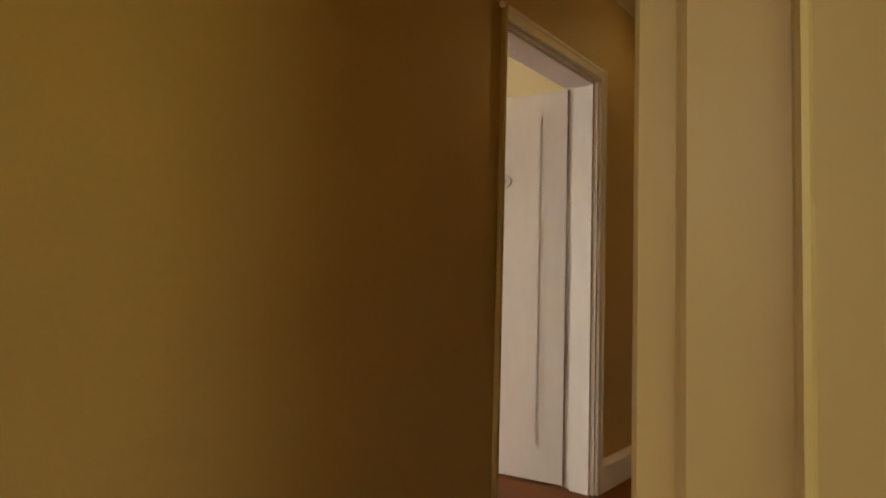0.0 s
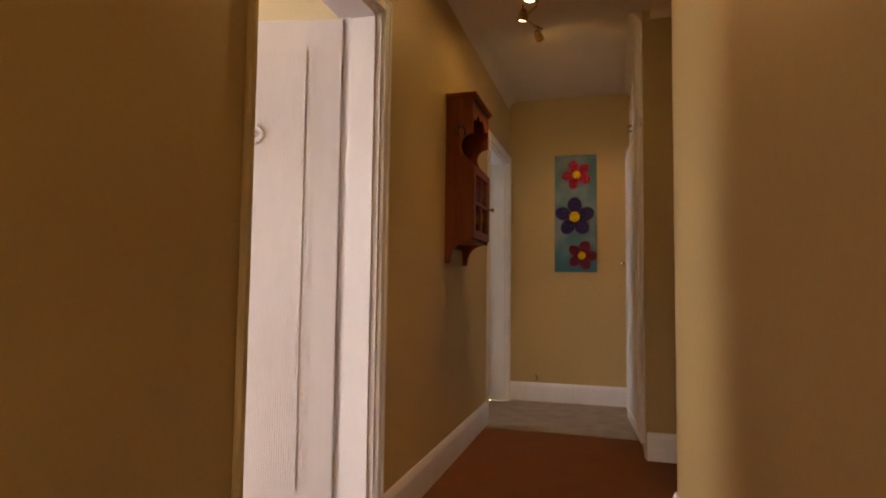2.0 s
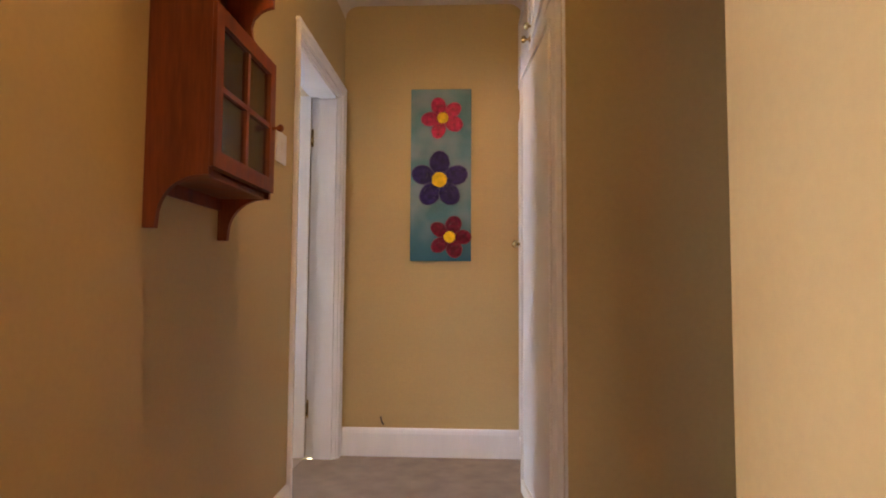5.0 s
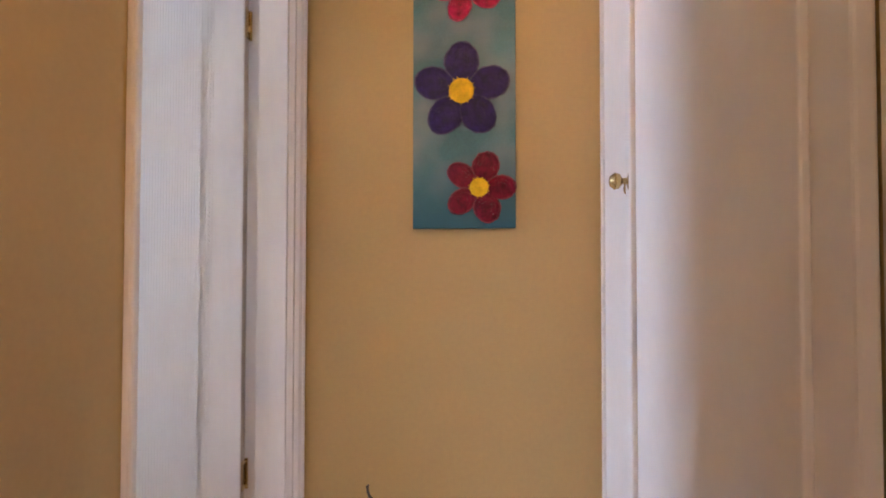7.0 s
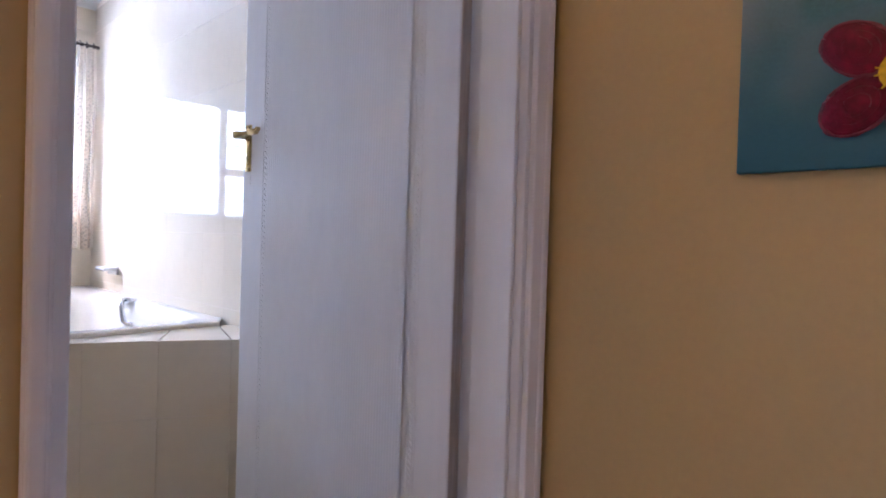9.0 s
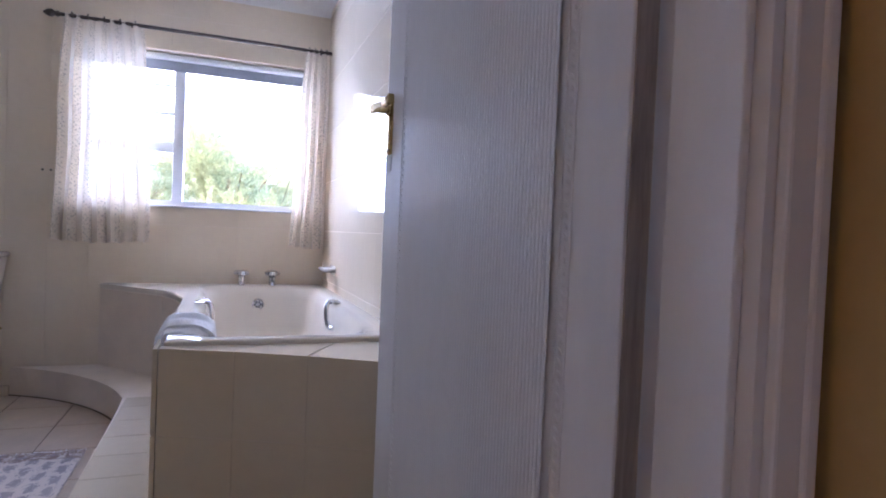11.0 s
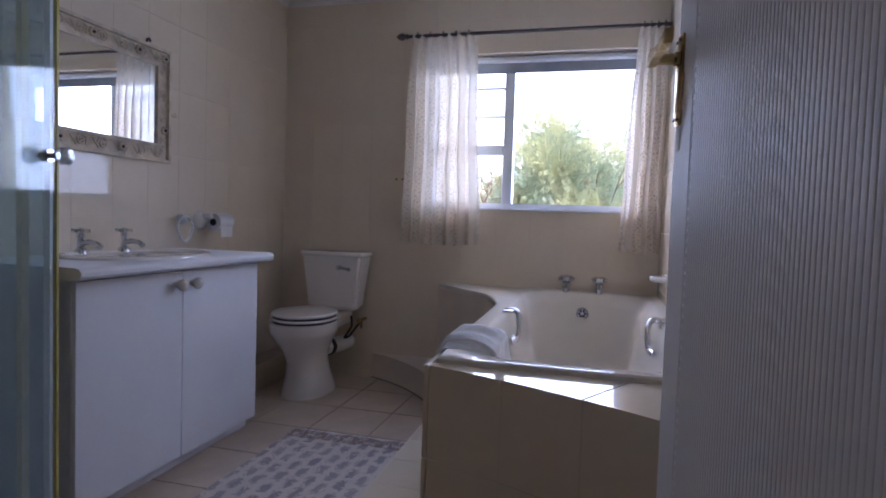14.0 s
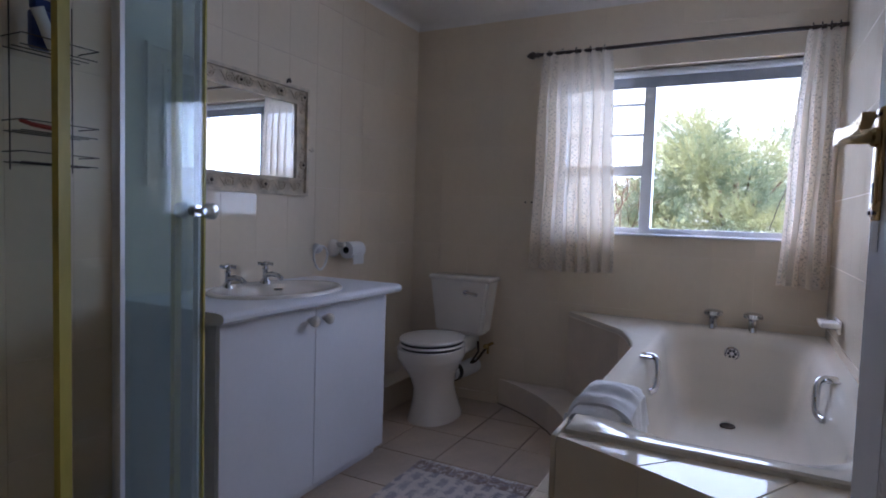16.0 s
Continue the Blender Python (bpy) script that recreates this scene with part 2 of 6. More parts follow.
def lace_material():
    """Cream cotton: plain woven stripes between bands of open lace with a small repeating figure."""
    m = bpy.data.materials.new("white_lace")
    m.use_nodes = True
    n, l = m.node_tree.nodes, m.node_tree.links
    n.remove(n["Principled BSDF"])

    def op(kind, a, b, clamp=False):
        q = n.new("ShaderNodeMath")
        q.operation, q.use_clamp = kind, clamp
        for sock, val in ((q.inputs[0], a), (q.inputs[1], b)):
            if isinstance(val, (int, float)):
                sock.default_value = val
            else:
                l.new(val, sock)
        return q.outputs[0]
    co, sep = n.new("ShaderNodeTexCoord"), n.new("ShaderNodeSeparateXYZ")
    l.new(co.outputs["UV"], sep.inputs[0])
    u, v = sep.outputs[0], sep.outputs[1]
    band = op("GREATER_THAN", op("SINE", op("MULTIPLY", u, 2 * math.pi / 0.13), 0), 0.15)
    vor, net = n.new("ShaderNodeTexVoronoi"), n.new("ShaderNodeTexVoronoi")
    vor.inputs["Scale"].default_value, net.inputs["Scale"].default_value = 85, 260
    vor.feature = "DISTANCE_TO_EDGE"
    for t in (vor, net):
        l.new(co.outputs["UV"], t.inputs["Vector"])
    figure = op("MULTIPLY", op("SINE", op("MULTIPLY", u, 2 * math.pi / 0.021), 0), op("SINE", op("MULTIPLY", v, 2 * math.pi / 0.028), 0))
    holes = op("MULTIPLY", op("GREATER_THAN", vor.outputs["Distance"], 0.16), op("GREATER_THAN", figure, -0.15))
    weave = op("MULTIPLY", net.outputs["Distance"], 0.10)
    open_ = op("ADD", op("MULTIPLY", op("MULTIPLY", holes, band), 0.34), weave, True)
    dif, trl, clear = n.new("ShaderNodeBsdfDiffuse"), n.new("ShaderNodeBsdfTranslucent"), n.new("ShaderNodeBsdfTransparent")
    dif.inputs[0].default_value = trl.inputs[0].default_value = (0.80, 0.71, 0.59, 1)
    a, c = n.new("ShaderNodeMixShader"), n.new("ShaderNodeMixShader")
    a.inputs[0].default_value = 0.20
    l.new(dif.outputs[0], a.inputs[1])
    l.new(trl.outputs[0], a.inputs[2])
    l.new(open_, c.inputs[0])
    l.new(a.outputs[0], c.inputs[1])
    l.new(clear.outputs[0], c.inputs[2])
    l.new(c.outputs[0], n["Material Output"].inputs[0])
    return m


LACE = lace_material()


def glow_material(name, color, strength):
    m = bpy.data.materials.new(name)
    m.use_nodes = True
    b = m.node_tree.nodes["Principled BSDF"]
    b.inputs["Emission Color"].default_value = (*color, 1)
    b.inputs["Emission Strength"].default_value = strength
    b.inputs["Base Color"].default_value = (0.8, 0.7, 0.5, 1)
    return m


BULB = glow_material("lit_halogen_bulb", (1.0, 0.66, 0.28), 25)


def rug_material():
    m = material("printed_cotton_rug", (0.60, 0.56, 0.56), 0.95, vary=0.12, scale=8, fine=300, bump=0.8, depth=0.004, spec=0.1)
    n, l = m.node_tree.nodes, m.node_tree.links
    b = n["Principled BSDF"]
    src = b.inputs["Base Color"].links[0].from_socket
    co = n.new("ShaderNodeTexCoord")
    br, ns, fine = n.new("ShaderNodeTexBrick"), n.new("ShaderNodeTexNoise"), n.new("ShaderNodeTexNoise")
    br.inputs["Scale"].default_value = 1.0
    br.inputs["Brick Width"].default_value, br.inputs["Row Height"].default_value = 0.105, 0.062
    br.inputs["Mortar Size"].default_value, br.inputs["Mortar Smooth"].default_value = 0.017, 0.25
    br.inputs["Color1"].default_value = (0.28, 0.245, 0.25, 1)
    br.inputs["Color2"].default_value = (0.37, 0.315, 0.31, 1)
    br.inputs["Mortar"].default_value = (0.66, 0.57, 0.50, 1)
    ns.inputs["Scale"].default_value, fine.inputs["Scale"].default_value = 24, 95
    mixv, more = n.new("ShaderNodeVectorMath"), n.new("ShaderNodeVectorMath")
    mixv.operation = more.operation = "MULTIPLY_ADD"
    mixv.inputs[1].default_value, more.inputs[1].default_value = (0.075, 0.08, 0.0), (0.045, 0.016, 0.0)
    l.new(ns.outputs[1], mixv.inputs[0])
    l.new(co.outputs["Object"], mixv.inputs[2])
    l.new(fine.outputs[1], more.inputs[0])
    l.new(mixv.outputs[0], more.inputs[2])
    l.new(more.outputs[0], br.inputs[0])
    mx = n.new("ShaderNodeMix")
    mx.data_type = "RGBA"
    mx.inputs[0].default_value = 0.85
    l.new(src, mx.inputs[6])
    l.new(br.outputs[0], mx.inputs[7])
    # a brownish figured border at both ends
    sep, far, band, spot, both, end = (n.new("ShaderNodeSeparateXYZ"), n.new("ShaderNodeMath"), n.new("ShaderNodeMath"), n.new("ShaderNodeMapRange"),
                                       n.new("ShaderNodeMath"), n.new("ShaderNodeMix"))
    far.operation, band.operation, both.operation, end.data_type = "ABSOLUTE", "GREATER_THAN", "MULTIPLY", "RGBA"
    band.inputs[1].default_value = 0.49
    spot.inputs["From Min"].default_value, spot.inputs["From Max"].default_value = 0.44, 0.54
    end.inputs[7].default_value = (0.29, 0.21, 0.18, 1)
    l.new(co.outputs["Object"], sep.inputs[0])
    l.new(sep.outputs[0], far.inputs[0])
    l.new(far.outputs[0], band.inputs[0])
    l.new(ns.outputs[0], spot.inputs[0])
    l.new(band.outputs[0], both.inputs[0])
    l.new(spot.outputs[0], both.inputs[1])
    l.new(both.outputs[0], end.inputs[0])
    l.new(mx.outputs[2], end.inputs[6])
    l.new(end.outputs[2], b.inputs["Base Color"])
    return m


RUG = rug_material()

# ---- building helpers ----


def box(bm, x0, x1, y0, y1, z0, z1, bevel=0.0, seg=2):
    made = bmesh.ops.create_cube(bm, size=1.0, matrix=Matrix.Translation(((x0 + x1) / 2, (y0 + y1) / 2, (z0 + z1) / 2))
                                 @ Matrix.Diagonal((abs(x1 - x0), abs(y1 - y0), abs(z1 - z0), 1)))
    if bevel:
        es = list({e for v in made["verts"] for e in v.link_edges})
        bmesh.ops.bevel(bm, geom=es, offset=bevel, segments=seg, affect="EDGES", profile=0.5)
    return bm


def tube(bm, pts, r, seg=10, cap=True, radii=None):
    """A round bar through the points."""
    pts = [Vector(p) for p in pts]
    rings = []
    for i, p in enumerate(pts):
        d = (pts[min(i + 1, len(pts) - 1)] - pts[max(i - 1, 0)]).normalized()
        up = Vector((0, 0, 1)) if abs(d.z) < 0.9 else Vector((1, 0, 0))
        a = d.cross(up).normalized()
        b = d.cross(a)
        rr = radii[i] if radii else r
        rings.append([bm.verts.new(p + rr * (math.cos(2 * math.pi * k / seg) * a + math.sin(2 * math.pi * k / seg) * b)) for k in range(seg)])
    for r0, r1 in zip(rings, rings[1:]):
        for k in range(seg):
            bm.faces.new((r0[k], r0[(k + 1) % seg], r1[(k + 1) % seg], r1[k]))
    if cap:
        bm.faces.new(rings[0][::-1])
        bm.faces.new(rings[-1])
    return bm


def ring(bm, u0, u1, v0, v1, w, d0, d1, to3):
    """A rectangular frame of bar width w in one piece."""
    o = [(u0, v0), (u1, v0), (u1, v1), (u0, v1)]
    q = [(u0 + w, v0 + w), (u1 - w, v0 + w), (u1 - w, v1 - w), (u0 + w, v1 - w)]
    vs = [[bm.verts.new(to3(u, v, d)) for u, v in pts] for pts in (o, q) for d in (d0, d1)]
    o0, o1, q0, q1 = vs
    for k in range(4):
        j = (k + 1) % 4
        for a, b in ((o0, o1), (o1, q1), (q1, q0), (q0, o0)):
            bm.faces.new((a[k], a[j], b[j], b[k]))
    return bm


def lathe(bm, profile, m=None, seg=20, sx=1.0, sy=1.0):
    """Turns (radius, height) pairs round z."""
    m = m or Matrix()
    rings = []
    for r, z in profile:
        rings.append([bm.verts.new(m @ Vector((sx * r * math.cos(2 * math.pi * k / seg), sy * r * math.sin(2 * math.pi * k / seg), z)))
                      for k in range(seg)])
    for r0, r1 in zip(rings, rings[1:]):
        for k in range(seg):
            bm.faces.new((r0[k], r0[(k + 1) % seg], r1[(k + 1) % seg], r1[k]))
    bm.faces.new(rings[0][::-1])
    bm.faces.new(rings[-1])
    return bm


def prism(bm, pts, to3, d0, d1):
    """Extrudes a flat outline; to3(u, v, d) gives the place."""
    a = [bm.verts.new(to3(u, v, d0)) for u, v in pts]
    b = [bm.verts.new(to3(u, v, d1)) for u, v in pts]
    n = len(pts)
    bm.faces.new(a[::-1])
    bm.faces.new(b)
    for i in range(n):
        bm.faces.new((a[i], a[(i + 1) % n], b[(i + 1) % n], b[i]))
    return bm


def bez(p0, p1, p2, p3, n):
    out = []
    for k in range(n):
        t = k / n
        out.append(tuple((1 - t) ** 3 * a + 3 * (1 - t) ** 2 * t * b + 3 * (1 - t) * t * t * c + t ** 3 * d for a, b, c, d in zip(p0, p1, p2, p3)))
    return out


def finish(name, bm, mat, smooth=False):
    bmesh.ops.recalc_face_normals(bm, faces=bm.faces)
    me = bpy.data.meshes.new(name)
    bm.to_mesh(me)
    bm.free()
    me.materials.append(mat)
    if smooth:
        me.polygons.foreach_set("use_smooth", [True] * len(me.polygons))
        me.set_sharp_from_angle(angle=radians(40))
    return me


def thing(name, m, label, category, group="", kind=""):
    ob = new(name)
    ob.empty_display_size = 0.05
    ob.matrix_world = m
    return tagged(ob, label, category, group, kind)


def part(name, bm, mat, parent, label="", smooth=True):
    ob = new(name, finish(name, bm, mat, smooth))
    ob.parent = parent
    if label:
        ob["label"] = label
    return ob


def structure(name, bm, mat, label, category, smooth=False):
    return tagged(new(name, finish(name, bm, mat, smooth)), label, category, kind="structure")


def B():
    return bmesh.new()


def boxes(*list_of):
    bm = B()
    for b in list_of:
        box(bm, *b)
    return bm


# ---- corridor structure ----
H = 2.61      # corridor ceiling
HB = 2.37     # bathroom ceiling
XW = -3.38    # face of the window wall
WALLS = -2.3  # face of the bathroom's south wall
NORTH = 0.02  # face of the bathroom's north wall
# wall between corridor and rooms: openings of two doors
D1, D2, DH = (-3.83, -3.0), (-0.92, -0.085), 2.035
A1, A2 = (D1[0] - 0.021, D1[1] + 0.021), (D2[0] - 0.021, D2[1] + 0.021)
structure("wall_west", boxes((-0.18, 0, -8.2, A1[0], 0, H), (-0.18, 0, A1[0], A1[1], DH + 0.021, H), (-0.18, 0, A1[1], A2[0], 0, H),
                             (-0.18, 0, A2[0], A2[1], DH + 0.021, H), (-0.18, 0, A2[1], NORTH, 0, H)), PAINT_WALL,
          "mustard yellow painted corridor wall with two door openings", "wall")
structure("wall_end", boxes((-0.02, 3.2, NORTH, 0.2, 0, H), (0, 1.9, 0.0, NORTH, 0, H)), PAINT_WALL,
          "mustard yellow painted wall closing the corridor", "wall")
structure("wall_east", boxes((1.11, 1.27, -5.16, -2.5, 0, H), (1.11, 1.27, -6.221, -5.16, DH + 0.021, H), (1.11, 1.27, -8.2, -6.221, 0, H)),
          PAINT_WALL, "mustard yellow painted corridor wall with a rounded corner", "wall")
structure("wall_alcove", boxes((1.044, 3.2, -1.505, -1.38, 0, H)), PAINT_WALL, "mustard yellow painted wall beside the built-in cupboard", "wall")
structure("wall_passage", boxes((3.0, 3.2, -3.98, -1.505, 0, H)), PAINT_WALL, "mustard yellow painted wall closing the side passage", "wall")
structure("wall_passage_south", boxes((1.27, 3.2, -4.1, -3.98, 0, H)), PAINT_WALL, "mustard yellow painted wall of the side passage", "wall")
# unseen end wall; its opening is made up to hold the fill lamp
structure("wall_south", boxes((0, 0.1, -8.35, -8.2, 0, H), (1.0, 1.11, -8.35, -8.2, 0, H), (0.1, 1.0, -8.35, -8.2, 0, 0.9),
                              (0.1, 1.0, -8.35, -8.2, 2.1, H)), PAINT_WALL, "unseen mustard yellow painted wall with an opening added for a lamp", "wall")
structure("wall_side_room", boxes((3.9, 4.05, -7.5, -4.1, 0, 0.9), (3.9, 4.05, -7.5, -4.1, 2.1, H), (3.9, 4.05, -5.7, -4.1, 0.9, 2.1),
                                  (3.9, 4.05, -7.5, -7.1, 0.9, 2.1), (1.27, 4.05, -7.65, -7.5, 0, H), (3.2, 3.9, -4.1, -3.98, 0, H)), PAINT_ROOM,
          "pale yellow painted side room walls", "wall")
structure("wall_bedroom", boxes((-4.2, -4.05, -6.3, -2.42, 0, 0.9), (-4.2, -4.05, -6.3, -2.42, 2.1, H), (-4.2, -4.05, -4.05, -2.42, 0.9, 2.1), (-4.2, -4.05, -6.3, -5.75, 0.9, 2.1),
                                (-4.2, -3.95, -6.45, -6.3, 0, H), (-2.45, -0.18, -6.45, -6.3, 0, H),
                                (-3.95, -2.45, -6.45, -6.3, 0, 0.9), (-3.95, -2.45, -6.45, -6.3, 2.1, H)), PAINT_ROOM,
          "pale yellow painted bedroom walls with a window opening", "wall")
structure("wall_between_rooms", boxes((-4.2, -0.18, -2.45, -2.42, 0, H)), PAINT_ROOM, "pale yellow painted bedroom wall", "wall")
structure("ceiling", boxes((-4.2, 4.05, -8.35, -2.42, H, H + 0.12), (-0.18, 3.2, -2.42, 0.2, H, H + 0.12)), CEILING_HALL,
          "off-white plaster corridor ceiling", "ceiling")


def cove(name, pts, mat=PAINT_WALL, z=H, s=0.075):
    """A concave plaster cornice along a wall; pts: two plan points and the inward normal."""
    bm = B()
    (x0, y0), (x1, y1), (nx, ny) = pts
    prof = [(0.0, 0.0)] + [(s - u, -s - v) for u, v in [(s * math.cos(a), -s * math.sin(a)) for a in [k * math.pi / 12 for k in range(7)]]]
    dx, dy = x1 - x0, y1 - y0
    prism(bm, prof, lambda u, v, d: Vector((x0 + d * dx + nx * u, y0 + d * dy + ny * u, z + v)), 0, 1)
    return structure(name, bm, mat, "coved plaster cornice between wall and ceiling", "cornice", True)


cove("trim_cornice_west", ((0, -8.2), (0, 0), (1, 0)), CEILING_HALL)
cove("trim_cornice_cupboard", ((1.04, -1.5), (1.04, 0), (-1, 0)), CEILING_HALL)
cove("trim_cornice_alcove", ((1.09, -1.5), (3.0, -1.5), (0, -1)), CEILING_HALL)

structure("floor_corridor", boxes((-4.2, 4.05, -8.35, -2.36, -0.1, -0.004), (-0.18, 4.05, -2.36, -1.06, -0.1, -0.004)), RUST, "rust brown smooth carpet on the corridor floor", "floor")
structure("floor_carpet", boxes((0, 3.2, -1.06, 0.02, -0.1, 0.0), (-0.18, 0, D2[0], D2[1], -0.1, -0.002)), CARPET,
          "beige cut-pile carpet before the end wall", "floor")


def skirting(name, x0, y0, x1, y1, nx, ny, h=0.157, t=0.018):
    bm = B()
    dx, dy = x1 - x0, y1 - y0
    prism(bm, [(0.0, 0.0), (t, 0.0), (t, h - 0.03), (t * 0.75, h - 0.012), (t * 0.4, h), (0.0, h)],
          lambda u, v, d: Vector((x0 + d * dx + nx * u, y0 + d * dy + ny * u, v)), 0, 1)
    return structure(name, bm, WHITE_GLOSS, "white gloss painted wooden skirting board", "skirting board")


skirting("baseboard_end", 0.02, 0, 1.04, 0, 0, -1)
skirting("baseboard_west", 0, D1[1] + 0.07, 0, D2[0] - 0.04, 1, 0)
skirting("baseboard_west_near", 0, -8.2, 0, D1[0] - 0.07, 1, 0)
skirting("baseboard_alcove", 1.05, -1.505, 3.0, -1.505, 0, -1)
skirting("baseboard_east", 1.11, -5.15, 1.11, -2.5, -1, 0)


def door_frame(name, y0, y1, x_face, x_back, mat, head=DH, side=1, wide=0.068):
    """A painted frame in a wall along y: jambs with a rebate, a groove and an architrave."""
    root = thing(name, Matrix(), "white painted wooden door frame with moulded architrave", "door frame", kind="structure")
    s = side
    for edge, sg in ((y0, 1), (y1, -1)):
        box_y = sorted((edge, edge - sg * 0.02))
        bm = boxes((*sorted((x_face, x_face - s * 0.125)), box_y[0], box_y[1], 0, head + 0.02))
        back = sorted((edge - sg * 0.014, edge - sg * 0.02))
        box(bm, *sorted((x_back, x_face - s * 0.125)), back[0], back[1], 0, head + 0.02)
        st = sorted((edge, edge + sg * 0.012))
        xs = sorted((x_face - s * 0.02, x_face - s * 0.125))
        box(bm, xs[0], xs[1], st[0], st[1], 0, head, 0.003)
        part("jamb", bm, mat, root, smooth=False)
        bm = B()
        cw = wide if sg > 0 else 0.068
        o = sorted((edge - sg * 0.012, edge - sg * cw))
        box(bm, *sorted((x_face, x_face + s * 0.016)), o[0], o[1], 0, head + 0.068, 0.004)
        box(bm, *sorted((x_face, x_face + s * 0.021)), *sorted((edge - sg * (cw - 0.021), edge - sg * (cw - 0.002))), 0, head + 0.066, 0.004)
        part("architrave", bm, PAINT_WALL if cw < 0.035 else mat, root, smooth=False)
    bm = boxes((min(x_face, x_back), max(x_face, x_back), y0, y1, head, head + 0.02))
    xs = sorted((x_face - s * 0.02, x_face - s * 0.125))
    box(bm, xs[0], xs[1], y0 + 0.012, y1 - 0.012, head - 0.012, head)
    part("head", bm, mat, root, smooth=False)
    bm = B()
    box(bm, *sorted((x_face, x_face + s * 0.015)), y0 - 0.012, y1 + 0.012, head + 0.012, head + 0.067, 0.004)
    box(bm, *sorted((x_face, x_face + s * 0.02)), y0 - 0.047, y1 + 0.047, head + 0.047, head + 0.066, 0.004)
    part("head_architrave", bm, mat, root, smooth=False)
    return root


door_frame("door_frame_bedroom", *D1, 0.0, -0.18, WHITE_GLOSS, wide=0.03)
door_frame("door_frame_bathroom", *D2, 0.0, -0.18, WHITE_GLOSS, wide=0.038)


def side_room_jamb():
    """The splayed, painted jamb of the doorway out of the side room, with grooves and a stop bead."""
    root = thing("door_frame_side_room", Matrix(), "cream painted wooden door jamb with a rounded stop bead", "door frame", kind="structure")
    bm = B()
    prism(bm, [(1.1105, -5.16), (1.1365, -5.346), (1.141, -5.350), (1.163, -5.351), (1.167, -5.355), (1.171, -5.3575), (1.2215, -5.358), (1.2235, -5.362),
               (1.2265, -5.3645), (1.2295, -5.362), (1.231, -5.3585), (1.276, -5.3585), (1.278, -5.355), (1.281, -5.355), (1.283, -5.3585), (1.32, -5.3585),
               (1.32, -5.27), (1.272, -5.16)],
          lambda u, v, d: Vector((u, v, d)), 0, DH)
    part("jamb", bm, CREAM_GLOSS, root, smooth=False)
    part("head", boxes((1.112, 1.268, -6.2, -5.33, DH, DH + 0.02)), CREAM_GLOSS, root, smooth=False)
    part("jamb", boxes((1.112, 1.268, -6.22, -6.2, 0, DH)), CREAM_GLOSS, root, smooth=False)


side_room_jamb()


def rope(bm, x, y, z0, z1, r=0.006):
    """A twisted bead: overlapping slanted knobs in a column."""
    pitch = 0.016
    n = int((z1 - z0) / pitch)
    for i in range(n):
        z = z0 + pitch * (i + 0.5)
        bmesh.ops.create_icosphere(bm, subdivisions=1, radius=1.0, matrix=Matrix.Translation((x, y, z))
                                   @ Matrix.Rotation(radians(38), 4, "Y") @ Matrix.Diagonal((r * 0.75, r * 0.5, r * 1.7, 1)))


